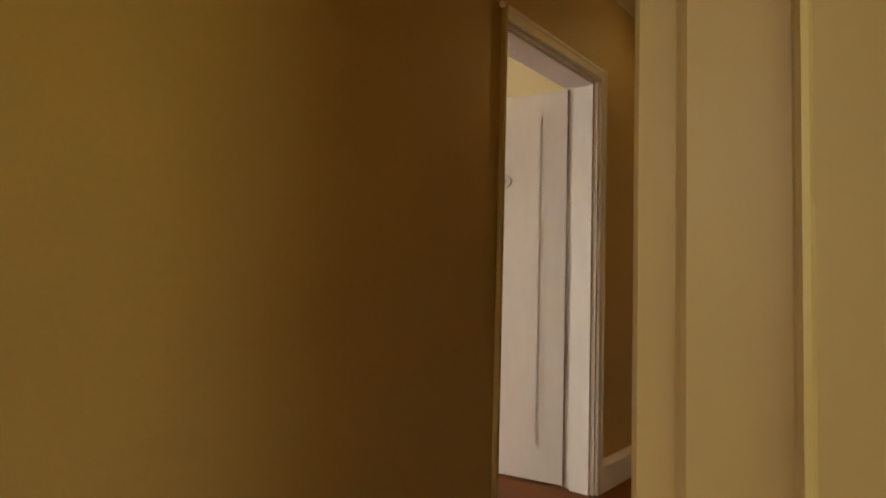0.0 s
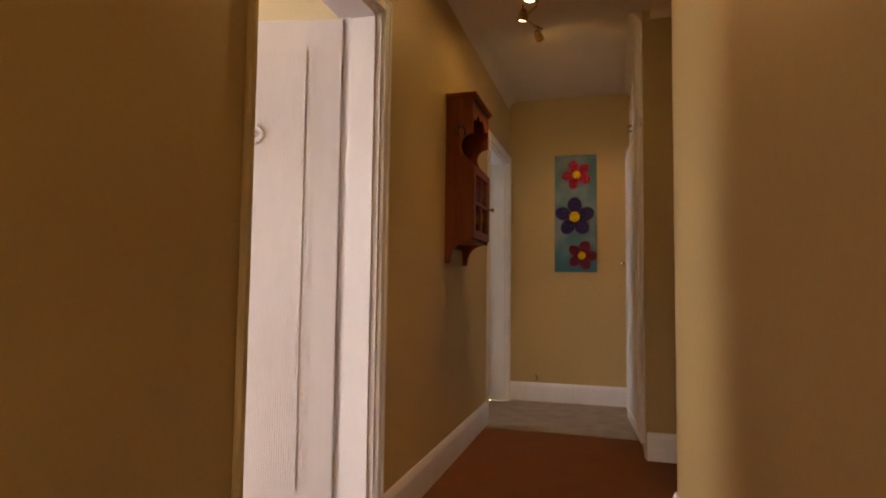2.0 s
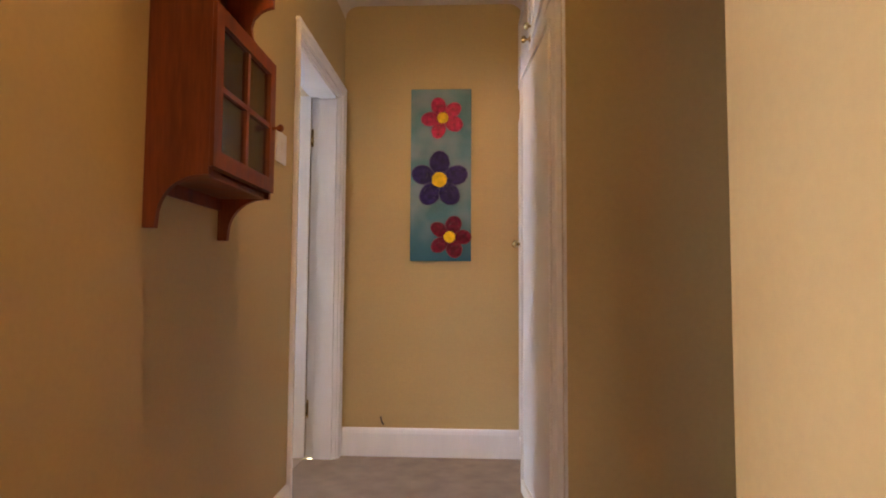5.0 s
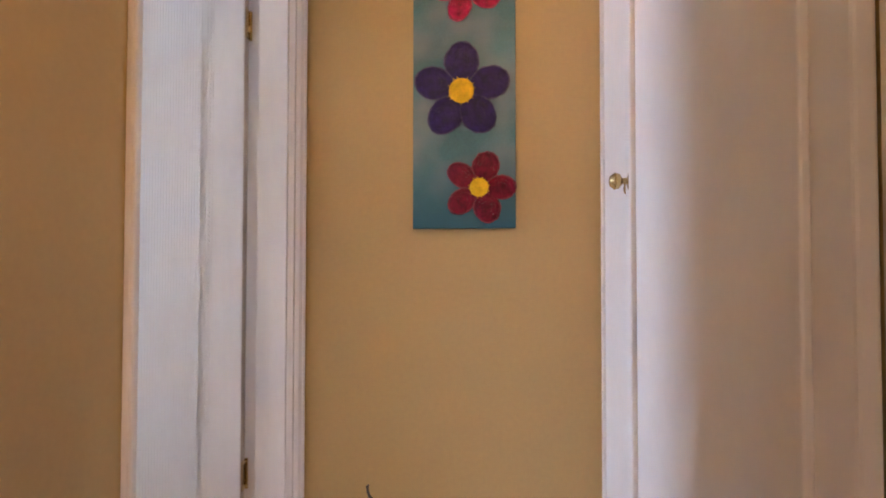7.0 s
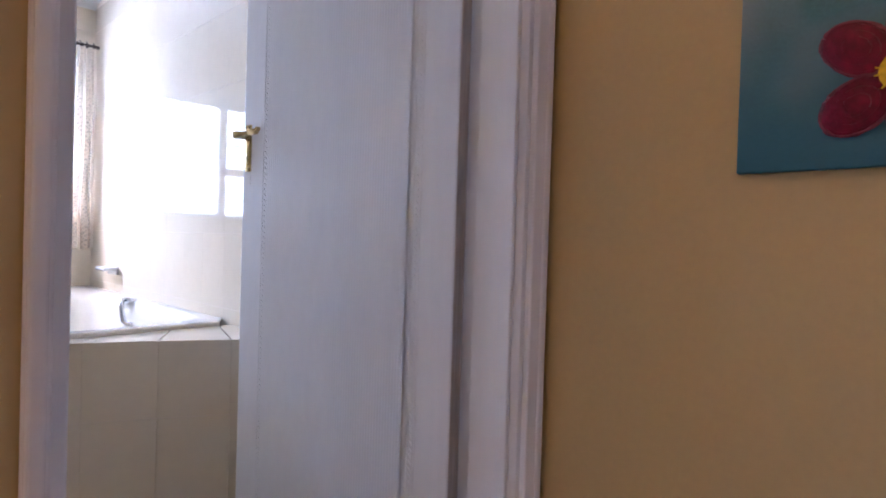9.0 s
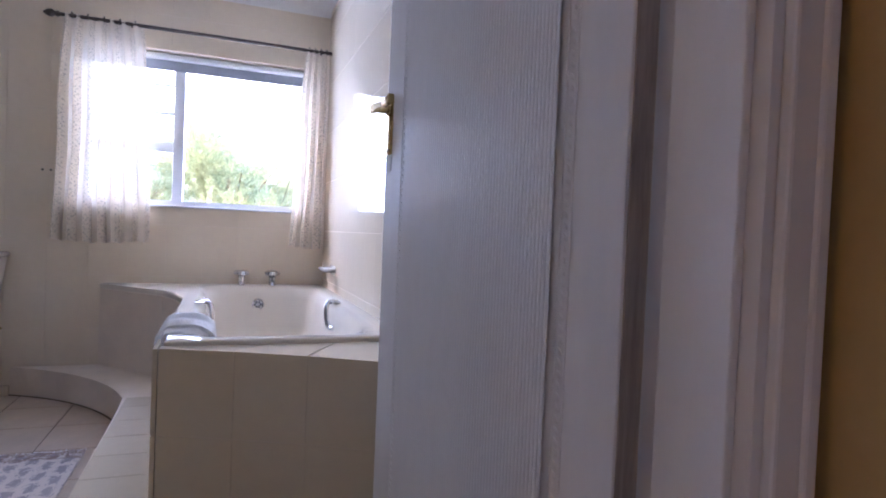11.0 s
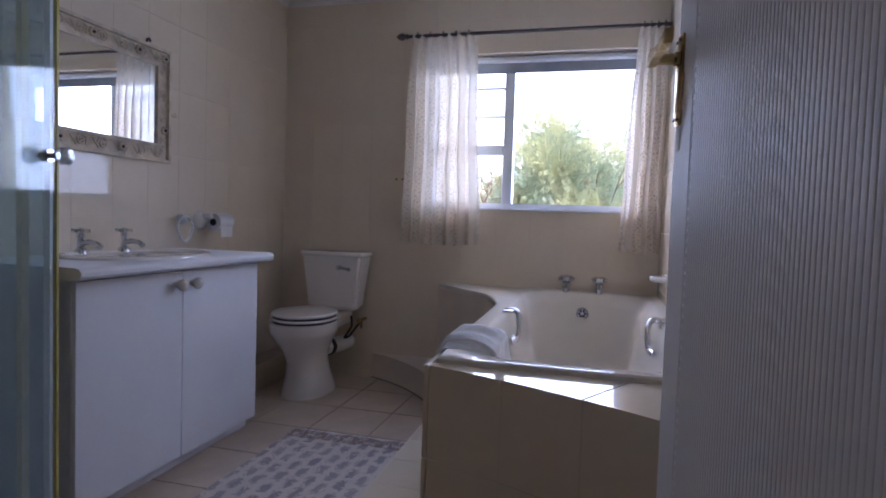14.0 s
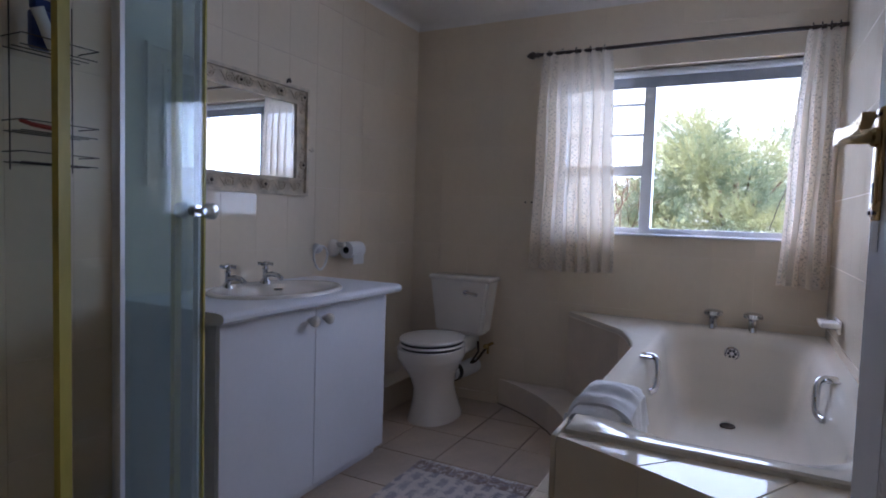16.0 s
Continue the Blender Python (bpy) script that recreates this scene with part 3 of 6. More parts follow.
def ribbed_door(name, m, label, lever, rose, W=0.80):
    """A door leaf from its hinge along +x, with a ribbed panel between two rope mouldings on the face towards -y."""
    T, Z0, Z1 = 0.04, 0.012, 2.03
    root = thing(name, m, label, "door")
    bm = B()
    box(bm, 0, W, 0, T, Z0, Z1, 0.003)
    part("leaf", bm, WHITE_GLOSS, root, smooth=False)
    # tan of bare wood that also paints in the shade of the hinge rebate
    bm = B()
    box(bm, -0.0025, -0.0002, 0.003, T - 0.003, Z0 + 0.004, Z1 - 0.004)
    part("hinge_edge", bm, SHADED_BARE_WOOD, root, "bare worn wooden hinge edge, toned for the shade in the gap", smooth=False)
    bm = B()
    pitch, x0, x1 = 0.0095, 0.14, W - 0.14
    n = int((x1 - x0) / pitch)
    lo, hi = 0.19, 1.90
    cols = []
    for i in range(n + 1):
        for f, y in ((0.0, -0.0037), (0.12, -0.0043), (0.30, -0.0045), (0.70, -0.0045), (0.88, -0.0043)):
            x = x0 + (i + f) * pitch
            cols.append((bm.verts.new((x, y, lo)), bm.verts.new((x, y, hi)), bm.verts.new((x, 0.0, lo)), bm.verts.new((x, 0.0, hi))))
    for a, b in zip(cols, cols[1:]):
        bm.faces.new((a[0], b[0], b[1], a[1]))
        bm.faces.new((a[1], b[1], b[3], a[3]))
        bm.faces.new((a[0], a[2], b[2], b[0]))
    part("ribbed_panel", bm, WHITE_GLOSS, root, "white panel of fine vertical ribs", smooth=False)
    for x in (0.115, W - 0.115):
        bm = B()
        rope(bm, x, 0.0, lo - 0.02, hi + 0.02, 0.005)
        part("rope_moulding", bm, WHITE_GLOSS, root, "white twisted rope moulding")
        bm = B()
        for dx in (-0.011, 0.011):
            box(bm, x + dx - 0.002, x + dx + 0.002, -0.0013, 0.0, lo - 0.02, hi + 0.02, 0.0005, 1)
        part("bead", bm, WHITE_GLOSS, root, smooth=False)
    bm = B()
    c = Matrix.Translation((rose[0], -0.003, rose[1])) @ Matrix.Rotation(radians(90), 4, "X")
    lathe(bm, [(0.049, 0.0), (0.048, 0.007), (0.040, 0.010), (0.034, 0.005), (0.022, 0.006), (0.014, 0.014), (0.002, 0.016)], c, 24, 1.0, 0.72)
    for k in range(16):
        a = 2 * math.pi * k / 16
        bmesh.ops.create_icosphere(bm, subdivisions=1, radius=1, matrix=c @ Matrix.Rotation(a, 4, "Z") @ Matrix.Diagonal((1, 1, 1, 1))
                                   @ Matrix.Translation((0.038, 0, 0.007)) @ Matrix.Diagonal((0.008, 0.007, 0.005, 1)))
    part("rosette", bm, WHITE_GLOSS, root, "carved oval shell rosette")
    for z in (0.27, 1.80):
        bm = B()
        tube(bm, [(-0.006, T + 0.004, z - 0.05), (-0.006, T + 0.004, z + 0.05)], 0.006, 8)
        box(bm, -0.004, -0.001, 0.006, T, z - 0.05, z + 0.05)
        part("hinge", bm, BRASS, root, "worn brass butt hinge")
    if lever:
        zt, hx = 1.31, W - 0.028
        bm = B()
        box(bm, hx - 0.015, hx + 0.015, -0.005, 0.0, zt - 0.145, zt, 0.002)
        box(bm, hx - 0.011, hx + 0.011, -0.007, -0.004, zt - 0.140, zt - 0.005, 0.002)
        hp = part("handle_plate", bm, BRASS, root, "brass lever handle plate")
        for z in (zt - 0.010, zt - 0.135):
            for x in (hx - 0.009, hx + 0.009):
                bm = B()
                lathe(bm, [(0.0032, 0.005), (0.0026, 0.0085)], Matrix.Translation((x, 0, z)) @ Matrix.Rotation(radians(90), 4, "X"), 8)
                part("screw", bm, DARK_METAL, hp)
        bm = B()
        lathe(bm, [(0.0042, 0.006), (0.0042, 0.0076)], Matrix.Translation((hx, 0, zt - 0.100)) @ Matrix.Rotation(radians(90), 4, "X"), 10)
        box(bm, hx - 0.002, hx + 0.002, -0.0076, -0.005, zt - 0.122, zt - 0.100)
        part("keyhole", bm, BLACK, hp)
        bm = B()
        lathe(bm, [(0.013, 0.006), (0.0125, 0.011), (0.009, 0.014), (0.0085, 0.042)],
              Matrix.Translation((hx, 0, zt - 0.038)) @ Matrix.Rotation(radians(90), 4, "X"), 14)
        # a flat blade that steps down from the neck and turns up into a thumb rest at its end
        top = [(hx + 0.012, 0.010), (hx - 0.012, 0.011), (hx - 0.03, 0.008), (hx - 0.07, 0.006), (hx - 0.10, 0.010), (hx - 0.112, 0.014)]
        low = [(hx - 0.112, 0.007), (hx - 0.10, -0.004), (hx - 0.07, -0.007), (hx - 0.03, -0.006), (hx - 0.012, -0.009), (hx + 0.012, -0.010)]
        prism(bm, top + low, lambda u, v, d: Vector((u, d, zt - 0.038 + v)), -0.052, -0.039)
        part("lever", bm, BRASS, hp, smooth=False)
        bm = B()
        box(bm, hx - 0.012, hx + 0.012, -0.0012, -0.0002, zt - 0.185, zt - 0.148)
        part("pale_patch", bm, PAPER, root, "small pale patch under the handle", smooth=False)
    return root


def hinge_pose(x, y, tx, ty):
    """Hinge at (x, y); the leaf reaches towards (tx, ty) and shows its ribbed face to the south."""
    a = math.atan2(ty - y, tx - x)
    return Matrix.Translation((x, y, 0)) @ Matrix.Rotation(a, 4, "Z") @ Matrix.Diagonal((1, -1, 1, 1))


ribbed_door("door_bathroom", hinge_pose(-0.165, -0.12, -0.966, -0.205), "white painted bathroom door with ribbed panel, standing open", True, (0.395, 1.675), W=0.832)
ribbed_door("door_bedroom", hinge_pose(-0.165, -3.005, -0.517, -3.075), "white painted bedroom door with ribbed panel, standing open", True, (0.35, 1.565))

# ---- corridor things ----


def ceiling_spots():
    root = thing("ceiling_spotlight", pose(0.43, -2.0, H), "brass ceiling spotlight bar with four lit halogen spots", "ceiling light")
    bm = B()
    pts = [(0.05 * math.sin(k * 1.1), -0.45 + 0.9 * k / 12, -0.06) for k in range(13)]
    tube(bm, pts, 0.008, 8)
    part("bar", bm, BRASS, root)
    bm = B()
    lathe(bm, [(0.06, 0.0), (0.06, -0.015), (0.03, -0.03), (0.01, -0.06)], None, 20)
    part("ceiling_rose", bm, BRASS, root)
    for k, (y, aim) in enumerate(((-0.40, (0.75, -5.4, 1.2)), (-0.12, (0.35, -2.6, 0.0)), (0.11, (0.10, -1.3, 0.6)), (0.40, (0.85, 0.0, 1.25)))):
        x = 0.04 * math.sin(k * 2.2)
        way = (Vector(aim) - Vector((0.43 + x, -2.0 + y, H - 0.115))).normalized()
        tilt, spin = math.degrees(math.acos(-way.z)), math.degrees(math.atan2(-way.y, -way.x))
        bm = B()
        tube(bm, [(x, y, -0.06), (x, y, -0.10)], 0.005, 8)
        arm = part("arm", bm, BRASS, root)
        m = Matrix.Translation((x, y, -0.115)) @ Matrix.Rotation(radians(spin), 4, "Z") @ Matrix.Rotation(radians(tilt), 4, "Y")
        bm = B()
        lathe(bm, [(0.012, 0.03), (0.02, 0.022), (0.026, -0.01), (0.030, -0.035), (0.028, -0.035), (0.024, -0.012), (0.012, 0.0)], m, 18)
        sh = part("shade", bm, BRASS, arm, "brass bell spotlight shade")
        bm = B()
        lathe(bm, [(0.006, -0.012), (0.021, -0.022), (0.022, -0.028), (0.012, -0.033), (0.002, -0.034)], m, 14)
        part("bulb", bm, BULB, arm, "lit warm halogen bulb")
        lamp("spot_light", "SPOT", Matrix.Translation((0.43, -2.0, H)) @ m @ Matrix.Translation((0, 0, -0.045)), 1.75, WARM, 0.02)
    return root


ceiling_spots()


def flower(root, cx, cz, r, start, mat, spread=1.0, seed=1):
    rnd = random.Random(seed)
    for k in range(5):
        a = radians(start + 72 * k + rnd.uniform(-5, 5))
        m = (Matrix.Translation((cx + math.cos(a) * r * 0.62, -0.021, cz + math.sin(a) * r * 0.62)) @ Matrix.Rotation(-a, 4, "Y")
             @ Matrix.Diagonal((r * 0.43, 0.006, r * 0.35 * rnd.uniform(0.92, 1.08), 1)))
        bm = B()
        bmesh.ops.create_uvsphere(bm, u_segments=16, v_segments=10, radius=1, matrix=m)
        for q in range(3):
            f = 0.9 - 0.25 * q
            ring = [m @ Vector((f * math.cos(t), -1.0 * math.sqrt(max(0, 1 - f * f)) - 0.15, f * math.sin(t))) for t in [2 * math.pi * j / 18 for j in range(16)]]
            tube(bm, ring, 0.0007, 5, cap=False)
        pt = part("petal", bm, mat, root)
        bm = B()
        edge = [m @ Vector((1.0 * math.cos(t) * w, 0.05, 1.0 * math.sin(t) * w)) for t, w in
                [(2 * math.pi * j / 30, 1.0 + rnd.uniform(-0.02, 0.035)) for j in range(30)]]
        tube(bm, edge + edge[:1], 0.003, 5, cap=False, radii=[rnd.uniform(0.0015, 0.0042) for _ in range(31)])
        part("petal_edge", bm, EDGES[mat.name], pt, "paler brushed petal edge")
    bm = B()
    m = Matrix.Translation((cx, -0.022, cz)) @ Matrix.Rotation(radians(90), 4, "X")
    lathe(bm, [(r * 0.28, -0.004), (r * 0.27, 0.004), (r * 0.18, 0.008), (r * 0.1, 0.006), (0.002, 0.009)], m, 18)
    for j in range(11):
        a = 2 * math.pi * j / 11 + rnd.uniform(-0.2, 0.2)
        tube(bm, [(cx + math.cos(a) * r * 0.2, -0.028, cz + math.sin(a) * r * 0.2),
                  (cx + math.cos(a) * r * 0.31, -0.026, cz + math.sin(a) * r * 0.31)], 0.0015, 5)
    part("flower_centre", bm, YELLOW, root, "thick yellow flower centre")


def painting():
    root = thing("flower_painting", pose(0.571, -0.001, 1.10), "tall teal canvas painted with three thick bright flowers", "painting")
    bm = B()
    box(bm, -0.175, 0.175, -0.017, 0.0, 0.0, 1.0, 0.003)
    part("canvas", bm, CANVAS, root, smooth=False)
    flower(root, 0.010, 0.828, 0.118, 112, PETAL_RED, seed=3)
    flower(root, -0.008, 0.468, 0.158, 88, PETAL_BLUE, seed=5)
    flower(root, 0.052, 0.138, 0.118, 75, PETAL_DARK, seed=8)
    return root


painting()


def wall_cabinet():
    """Hangs on the west wall; local x out from the wall, y along it, z up."""
    root = thing("wall_cabinet", pose(0.0, -1.855, 1.092) @ Matrix.Diagonal((1, 1, 0.975, 1)), "red-brown wooden wall cabinet with glazed door and shaped brackets", "wall cabinet")
    D, hw = 0.150, 0.205

    def arc(c, r, a0, a1, n=8):
        return [(c[0] + r * math.cos(radians(a0 + (a1 - a0) * k / n)), c[1] + r * math.sin(radians(a0 + (a1 - a0) * k / n))) for k in range(n + 1)]
    side = ([(0, 0.0), (0.028, 0.0)] + arc((0.135, 0.02), 0.105, 170, 92, 8) + [(D, 0.125), (D, 0.55)]
            + [(0.138, 0.565), (0.118, 0.585), (0.10, 0.605), (0.088, 0.63), (0.085, 0.66), (0.092, 0.685), (0.11, 0.705), (0.13, 0.715), (D, 0.72)]
            + [(D, 0.93), (0, 0.93)])
    for y in (-hw, hw - 0.016):
        bm = B()
        prism(bm, side, lambda u, v, d: Vector((u, d, v)), y, y + 0.016)
        part("side_panel", bm, WOOD, root, smooth=False)
    for z in (0.125, 0.545, 0.90):
        bm = B()
        box(bm, 0.004, D - 0.012, -hw + 0.016, hw - 0.016, z, z + 0.016, 0.002)
        part("shelf", bm, WOOD, root, smooth=False)
    bm = B()
    box(bm, 0.001, 0.008, -hw + 0.017, hw - 0.017, 0.09, 0.92)
    part("back_panel", bm, WOOD, root, smooth=False)
    bm = B()
    box(bm, 0.0, D + 0.022, -hw - 0.018, hw + 0.018, 0.932, 0.946, 0.004)
    box(bm, 0.0, D + 0.012, -hw - 0.010, hw + 0.010, 0.918, 0.932, 0.003)
    part("cornice", bm, WOOD, root, smooth=False)
    bm = B()
    n = 24
    top, val = 0.916, []
    for k in range(n + 1):
        u = -hw + 0.017 + (2 * hw - 0.034) * k / n
        val.append((u, 0.85 - 0.028 * abs(math.sin(3 * math.pi * k / n)) - 0.02 * math.cos(2 * math.pi * k / n)))
    prism(bm, [(-hw + 0.017, top)] + val + [(hw - 0.017, top)], lambda u, v, d: Vector((d, u, v)), D - 0.016, D - 0.003)
    part("valance", bm, WOOD, root, "scalloped wooden valance", smooth=False)
    # glazed door
    bm = B()
    z0, z1, x0, x1 = 0.145, 0.54, D - 0.010, D + 0.010
    ring(bm, -hw + 0.002, hw - 0.002, z0, z1, 0.041, x0, x1, lambda u, v, d: Vector((d, u, v)))
    dr = part("door", bm, WOOD, root, smooth=False)
    bm = B()
    box(bm, x0 + 0.004, x1 - 0.002, -0.008, 0.008, z0 + 0.04, z1 - 0.045)
    box(bm, x0 + 0.004, x1 - 0.002, -hw + 0.04, hw - 0.04, 0.335, 0.349)
    part("glazing_bar", bm, WOOD, dr, smooth=False)
    for y0, y1 in ((-hw + 0.038, -0.006), (0.006, hw - 0.038)):
        for a, b in ((z0 + 0.038, 0.337), (0.347, z1 - 0.043)):
            bm = B()
            box(bm, x0 + 0.007, x0 + 0.010, y0, y1, a, b)
            part("pane", bm, CABINET_GLASS, dr, "dull glass pane", smooth=False)
    bm = B()
    lathe(bm, [(0.006, 0.0), (0.005, 0.012), (0.011, 0.02), (0.012, 0.027), (0.006, 0.032)],
          Matrix.Translation((x1, hw - 0.022, 0.34)) @ Matrix.Rotation(radians(90), 4, "Y"), 14)
    part("knob", bm, WOOD, dr, "turned wooden knob")
    return root


wall_cabinet()


def horseshoe():
    root = thing("horseshoe_ornament", pose(0.085, -2.069, 1.80), "small dark metal horseshoe ornament on the cabinet side", "ornament")
    bm = B()
    tube(bm, [(0.022 * math.cos(radians(a)), 0.0, 0.03 * math.sin(radians(a))) for a in range(-60, 241, 25)], 0.006, 8)
    part("shoe", bm, DARK_METAL, root)


horseshoe()


def built_in_cupboard():
    root = thing("built_in_cupboard", pose(1.04, -1.5, 0), "cream-white built-in cupboard with one door ajar", "cupboard")
    W, Z = 1.5, H - 0.01
    bm = B()
    for b in ((0.02, 0.58, 0.11, W - 0.005, 0.0, 0.07), (0.0, 0.05, 0.0, 0.05, 0.0, Z), (0.0, 0.05, W - 0.055, W - 0.005, 0.0, Z), (0.0, 0.05, 0.74, 0.78, 0.07, Z),
              (0.0, 0.05, 0.05, W - 0.055, 1.945, 1.985), (0.0, 0.05, 0.05, W - 0.055, Z - 0.09, Z), (0.0, 0.05, 0.05, W - 0.055, 0.0, 0.07)):
        box(bm, *b, 0.003)
    part("carcass_frame", bm, CUPBOARD, root, smooth=False)
    bm = boxes((0.55, 0.57, 0.15, W - 0.01, 0.07, Z), (0.05, 0.57, 0.15, W - 0.01, 1.94, 1.96), (0.05, 0.57, 0.15, W - 0.01, 0.05, 0.07))
    part("inside_panel", bm, CUPBOARD, root, smooth=False)

    def panel_door(name, w, h, m, knob_u, knob_z, label=""):
        bm = B()
        box(bm, -0.022, 0.0, 0, w, 0, h, 0.004)
        me = finish(name, bm, CUPBOARD)
        dr = new(name, me)
        dr.parent = root
        dr.matrix_local = m
        if label:
            dr["label"] = label
        bm = B()
        f = 0.062
        for b in ((f, w - f, f, f + 0.014), (f, w - f, h - f - 0.014, h - f), (f, f + 0.014, f, h - f), (w - f - 0.014, w - f, f, h - f)):
            box(bm, -0.033, -0.021, *b, 0.003)
        part("panel_moulding", bm, CUPBOARD, dr, smooth=False)
        bm = B()
        lathe(bm, [(0.019, 0.0), (0.018, 0.004), (0.007, 0.007), (0.006, 0.018), (0.015, 0.024), (0.017, 0.033), (0.010, 0.042), (0.002, 0.044)],
              Matrix.Translation((-0.022, knob_u, knob_z)) @ Matrix.Rotation(radians(-90), 4, "Y"), 18)
        part("knob", bm, BRASS, dr, "round brass knob")
        bm = B()
        lathe(bm, [(0.007, 0.0), (0.006, 0.002)], Matrix.Translation((-0.022, knob_u, knob_z - 0.125)) @ Matrix.Rotation(radians(-90), 4, "Y"), 12, 1.5, 0.8)
        part("keyhole", bm, DARK_METAL, dr)
        return dr
    turn = Matrix.Rotation(radians(4.4), 4, "Z")
    panel_door("door", 0.71, 1.865, Matrix.Translation((0.0, 0.05, 0.075)) @ turn, 0.665, 1.07, "cream-white panelled cupboard door, slightly open")
    panel_door("door", 0.66, 1.865, Matrix.Translation((0.0, 0.78, 0.075)), 0.05, 1.07)
    panel_door("upper_door", 0.69, 0.50, Matrix.Translation((0.0, 0.05, 1.99)), 0.64, 0.12)
    panel_door("upper_door", 0.66, 0.50, Matrix.Translation((0.0, 0.78, 1.99)), 0.05, 0.12)
    return root


built_in_cupboard()


def light_switch():
    root = thing("light_switch", pose(0.0, -1.127, 1.495), "white plastic rocker light switch on the wall", "light switch")
    bm = B()
    box(bm, 0.0, 0.009, -0.056, 0.056, -0.06, 0.06, 0.004)
    part("plate", bm, WHITE_PLASTIC, root, smooth=False)
    bm = B()
    box(bm, 0.009, 0.014, -0.012, 0.012, -0.02, 0.02, 0.002)
    part("rocker", bm, WHITE_PLASTIC, root, smooth=False)


light_switch()


def wall_hook():
    root = thing("wall_hook", pose(0.24, 0.0, 0.205), "small bent dark metal hook fixed above the skirting", "hook")
    bm = B()
    tube(bm, [(0, 0, 0.012), (0, -0.012, 0.014), (0.004, -0.02, 0.0), (0.010, -0.018, -0.018), (0.016, -0.01, -0.026)], 0.005, 7)
    part("prong", bm, DARK_METAL, root)


wall_hook()


def strike_plate():
    root = thing("strike_plate", pose(-0.09, D2[0], 0.965), "small dark latch plate in the door jamb", "latch plate")
    bm = B()
    box(bm, -0.011, 0.011, 0.0, 0.003, -0.03, 0.03, 0.001)
    part("plate", bm, BRASS, root, smooth=False)
    bm = B()
    box(bm, -0.006, 0.006, 0.003, 0.004, -0.012, 0.012)
    part("latch_hole", bm, BLACK, root, smooth=False)


strike_plate()

# ---- bathroom structure ----
WY0, WY1, WZ0, WZ1 = -1.36, -0.10, 1.075, 1.992
structure("wall_window", boxes((XW - 0.22, XW, WALLS - 0.12, WY0, -3.2, HB + 0.3), (XW - 0.22, XW, WY1, 0.3, -3.2, HB + 0.3),
                               (XW - 0.22, XW, WY0, WY1, -3.2, WZ0), (XW - 0.22, XW, WY0, WY1, WZ1, HB + 0.3)), GROUT,
          "tiled bathroom wall with a wide window opening", "wall")
structure("wall_bath_south", boxes((XW, -0.18, WALLS - 0.12, WALLS, 0, HB + 0.3)), GROUT, "cream tiled bathroom wall behind the washstand", "wall")
structure("wall_bath_north", boxes((XW, -0.18, NORTH, 0.3, 0, HB + 0.3)), GROUT, "cream tiled bathroom wall beside the bath", "wall")
structure("ceiling_bathroom", boxes((XW - 0.22, -0.18, WALLS - 0.12, 0.3, HB, HB + 0.12)), CEILING, "off-white plaster bathroom ceiling", "ceiling")
structure("floor_bathroom", boxes((XW, -0.18, WALLS, NORTH, -0.1, -0.006)), GROUT_DARK, "tiled bathroom floor with brown grout", "floor")
cove("trim_cornice_bath_window", ((XW, WALLS), (XW, NORTH), (1, 0)), CEILING, HB, 0.05)
cove("trim_cornice_bath_south", ((XW, WALLS), (-0.18, WALLS), (0, 1)), CEILING, HB, 0.05)


def window():
    root = thing("window_1", pose(XW - 0.10, 0, 0), "white aluminium window with louvred side light", "window", kind="structure")
    t = 0.03
    bm = B()
    ring(bm, WY0, WY1, WZ0, WZ1, 0.042, -t, t, lambda u, v, d: Vector((d, u, v)))
    part("window_frame", bm, ALU, root, smooth=False)
    bm = B()
    box(bm, -t, t, -0.885, -0.825, WZ0 + 0.04, WZ1 - 0.04, 0.003)
    part("mullion", bm, ALU, root, smooth=False)
    bm = B()
    box(bm, -t, t, WY0 + 0.045, -0.885, 1.405, 1.465, 0.003)
    part("transom", bm, ALU, root, smooth=False)
    for z in (1.636, 1.804):
        bm = B()
        box(bm, -0.012, 0.02, WY0 + 0.045, -0.885, z - 0.008, z + 0.008, 0.002)
        part("louvre_bar", bm, ALU, root, smooth=False)
    for b in ((WY0 + 0.045, -0.885, WZ0 + 0.04, 1.405), (WY0 + 0.045, -0.885, 1.465, WZ1 - 0.04), (-0.825, WY1 - 0.045, WZ0 + 0.04, WZ1 - 0.04)):
        bm = B()
        box(bm, -0.004, 0.0, *b)
        ob = part("pane", bm, GLASS, root, "clear window pane", smooth=False)
        ob.visible_shadow = False
    bm = B()
    box(bm, 0.03, 0.125, WY0, WY1, WZ0 - 0.0, WZ0 + 0.012, 0.003)
    part("window_sill", bm, ALU, root, smooth=False)


window()


def roller_blind():
    root = thing("roller_blind", pose(XW - 0.05, 0, 0), "rolled-up grey window blind under the lintel", "blind")
    bm = B()
    tube(bm, [(0, WY0 + 0.02, 1.966), (0, WY1 - 0.02, 1.966)], 0.020, 14)
    part("roll", bm, ALU, root)
    bm = B()
    box(bm, -0.02, -0.017, WY0 + 0.03, WY1 - 0.03, 1.900, 1.955)
    box(bm, -0.024, -0.013, WY0 + 0.03, WY1 - 0.03, 1.890, 1.903, 0.003)
    part("cloth", bm, BLIND, root, "grey-blue blind cloth", smooth=False)


roller_blind()


def blind_cord():
    root = thing("blind_cord", pose(XW + 0.03, 0, 0), "thin dark blind cord hanging in a curve at the window", "cord")
    bm = B()
    tube(bm, bez((0, -0.10, 1.93), (0, -0.11, 1.70), (0, -0.15, 1.42), (0, -0.19, 1.32), 10)
         + bez((0, -0.19, 1.32), (0, -0.22, 1.25), (0, -0.225, 1.2), (0, -0.26, 1.10), 8), 0.0022, 6)
    part("string", bm, DARK_METAL, root)


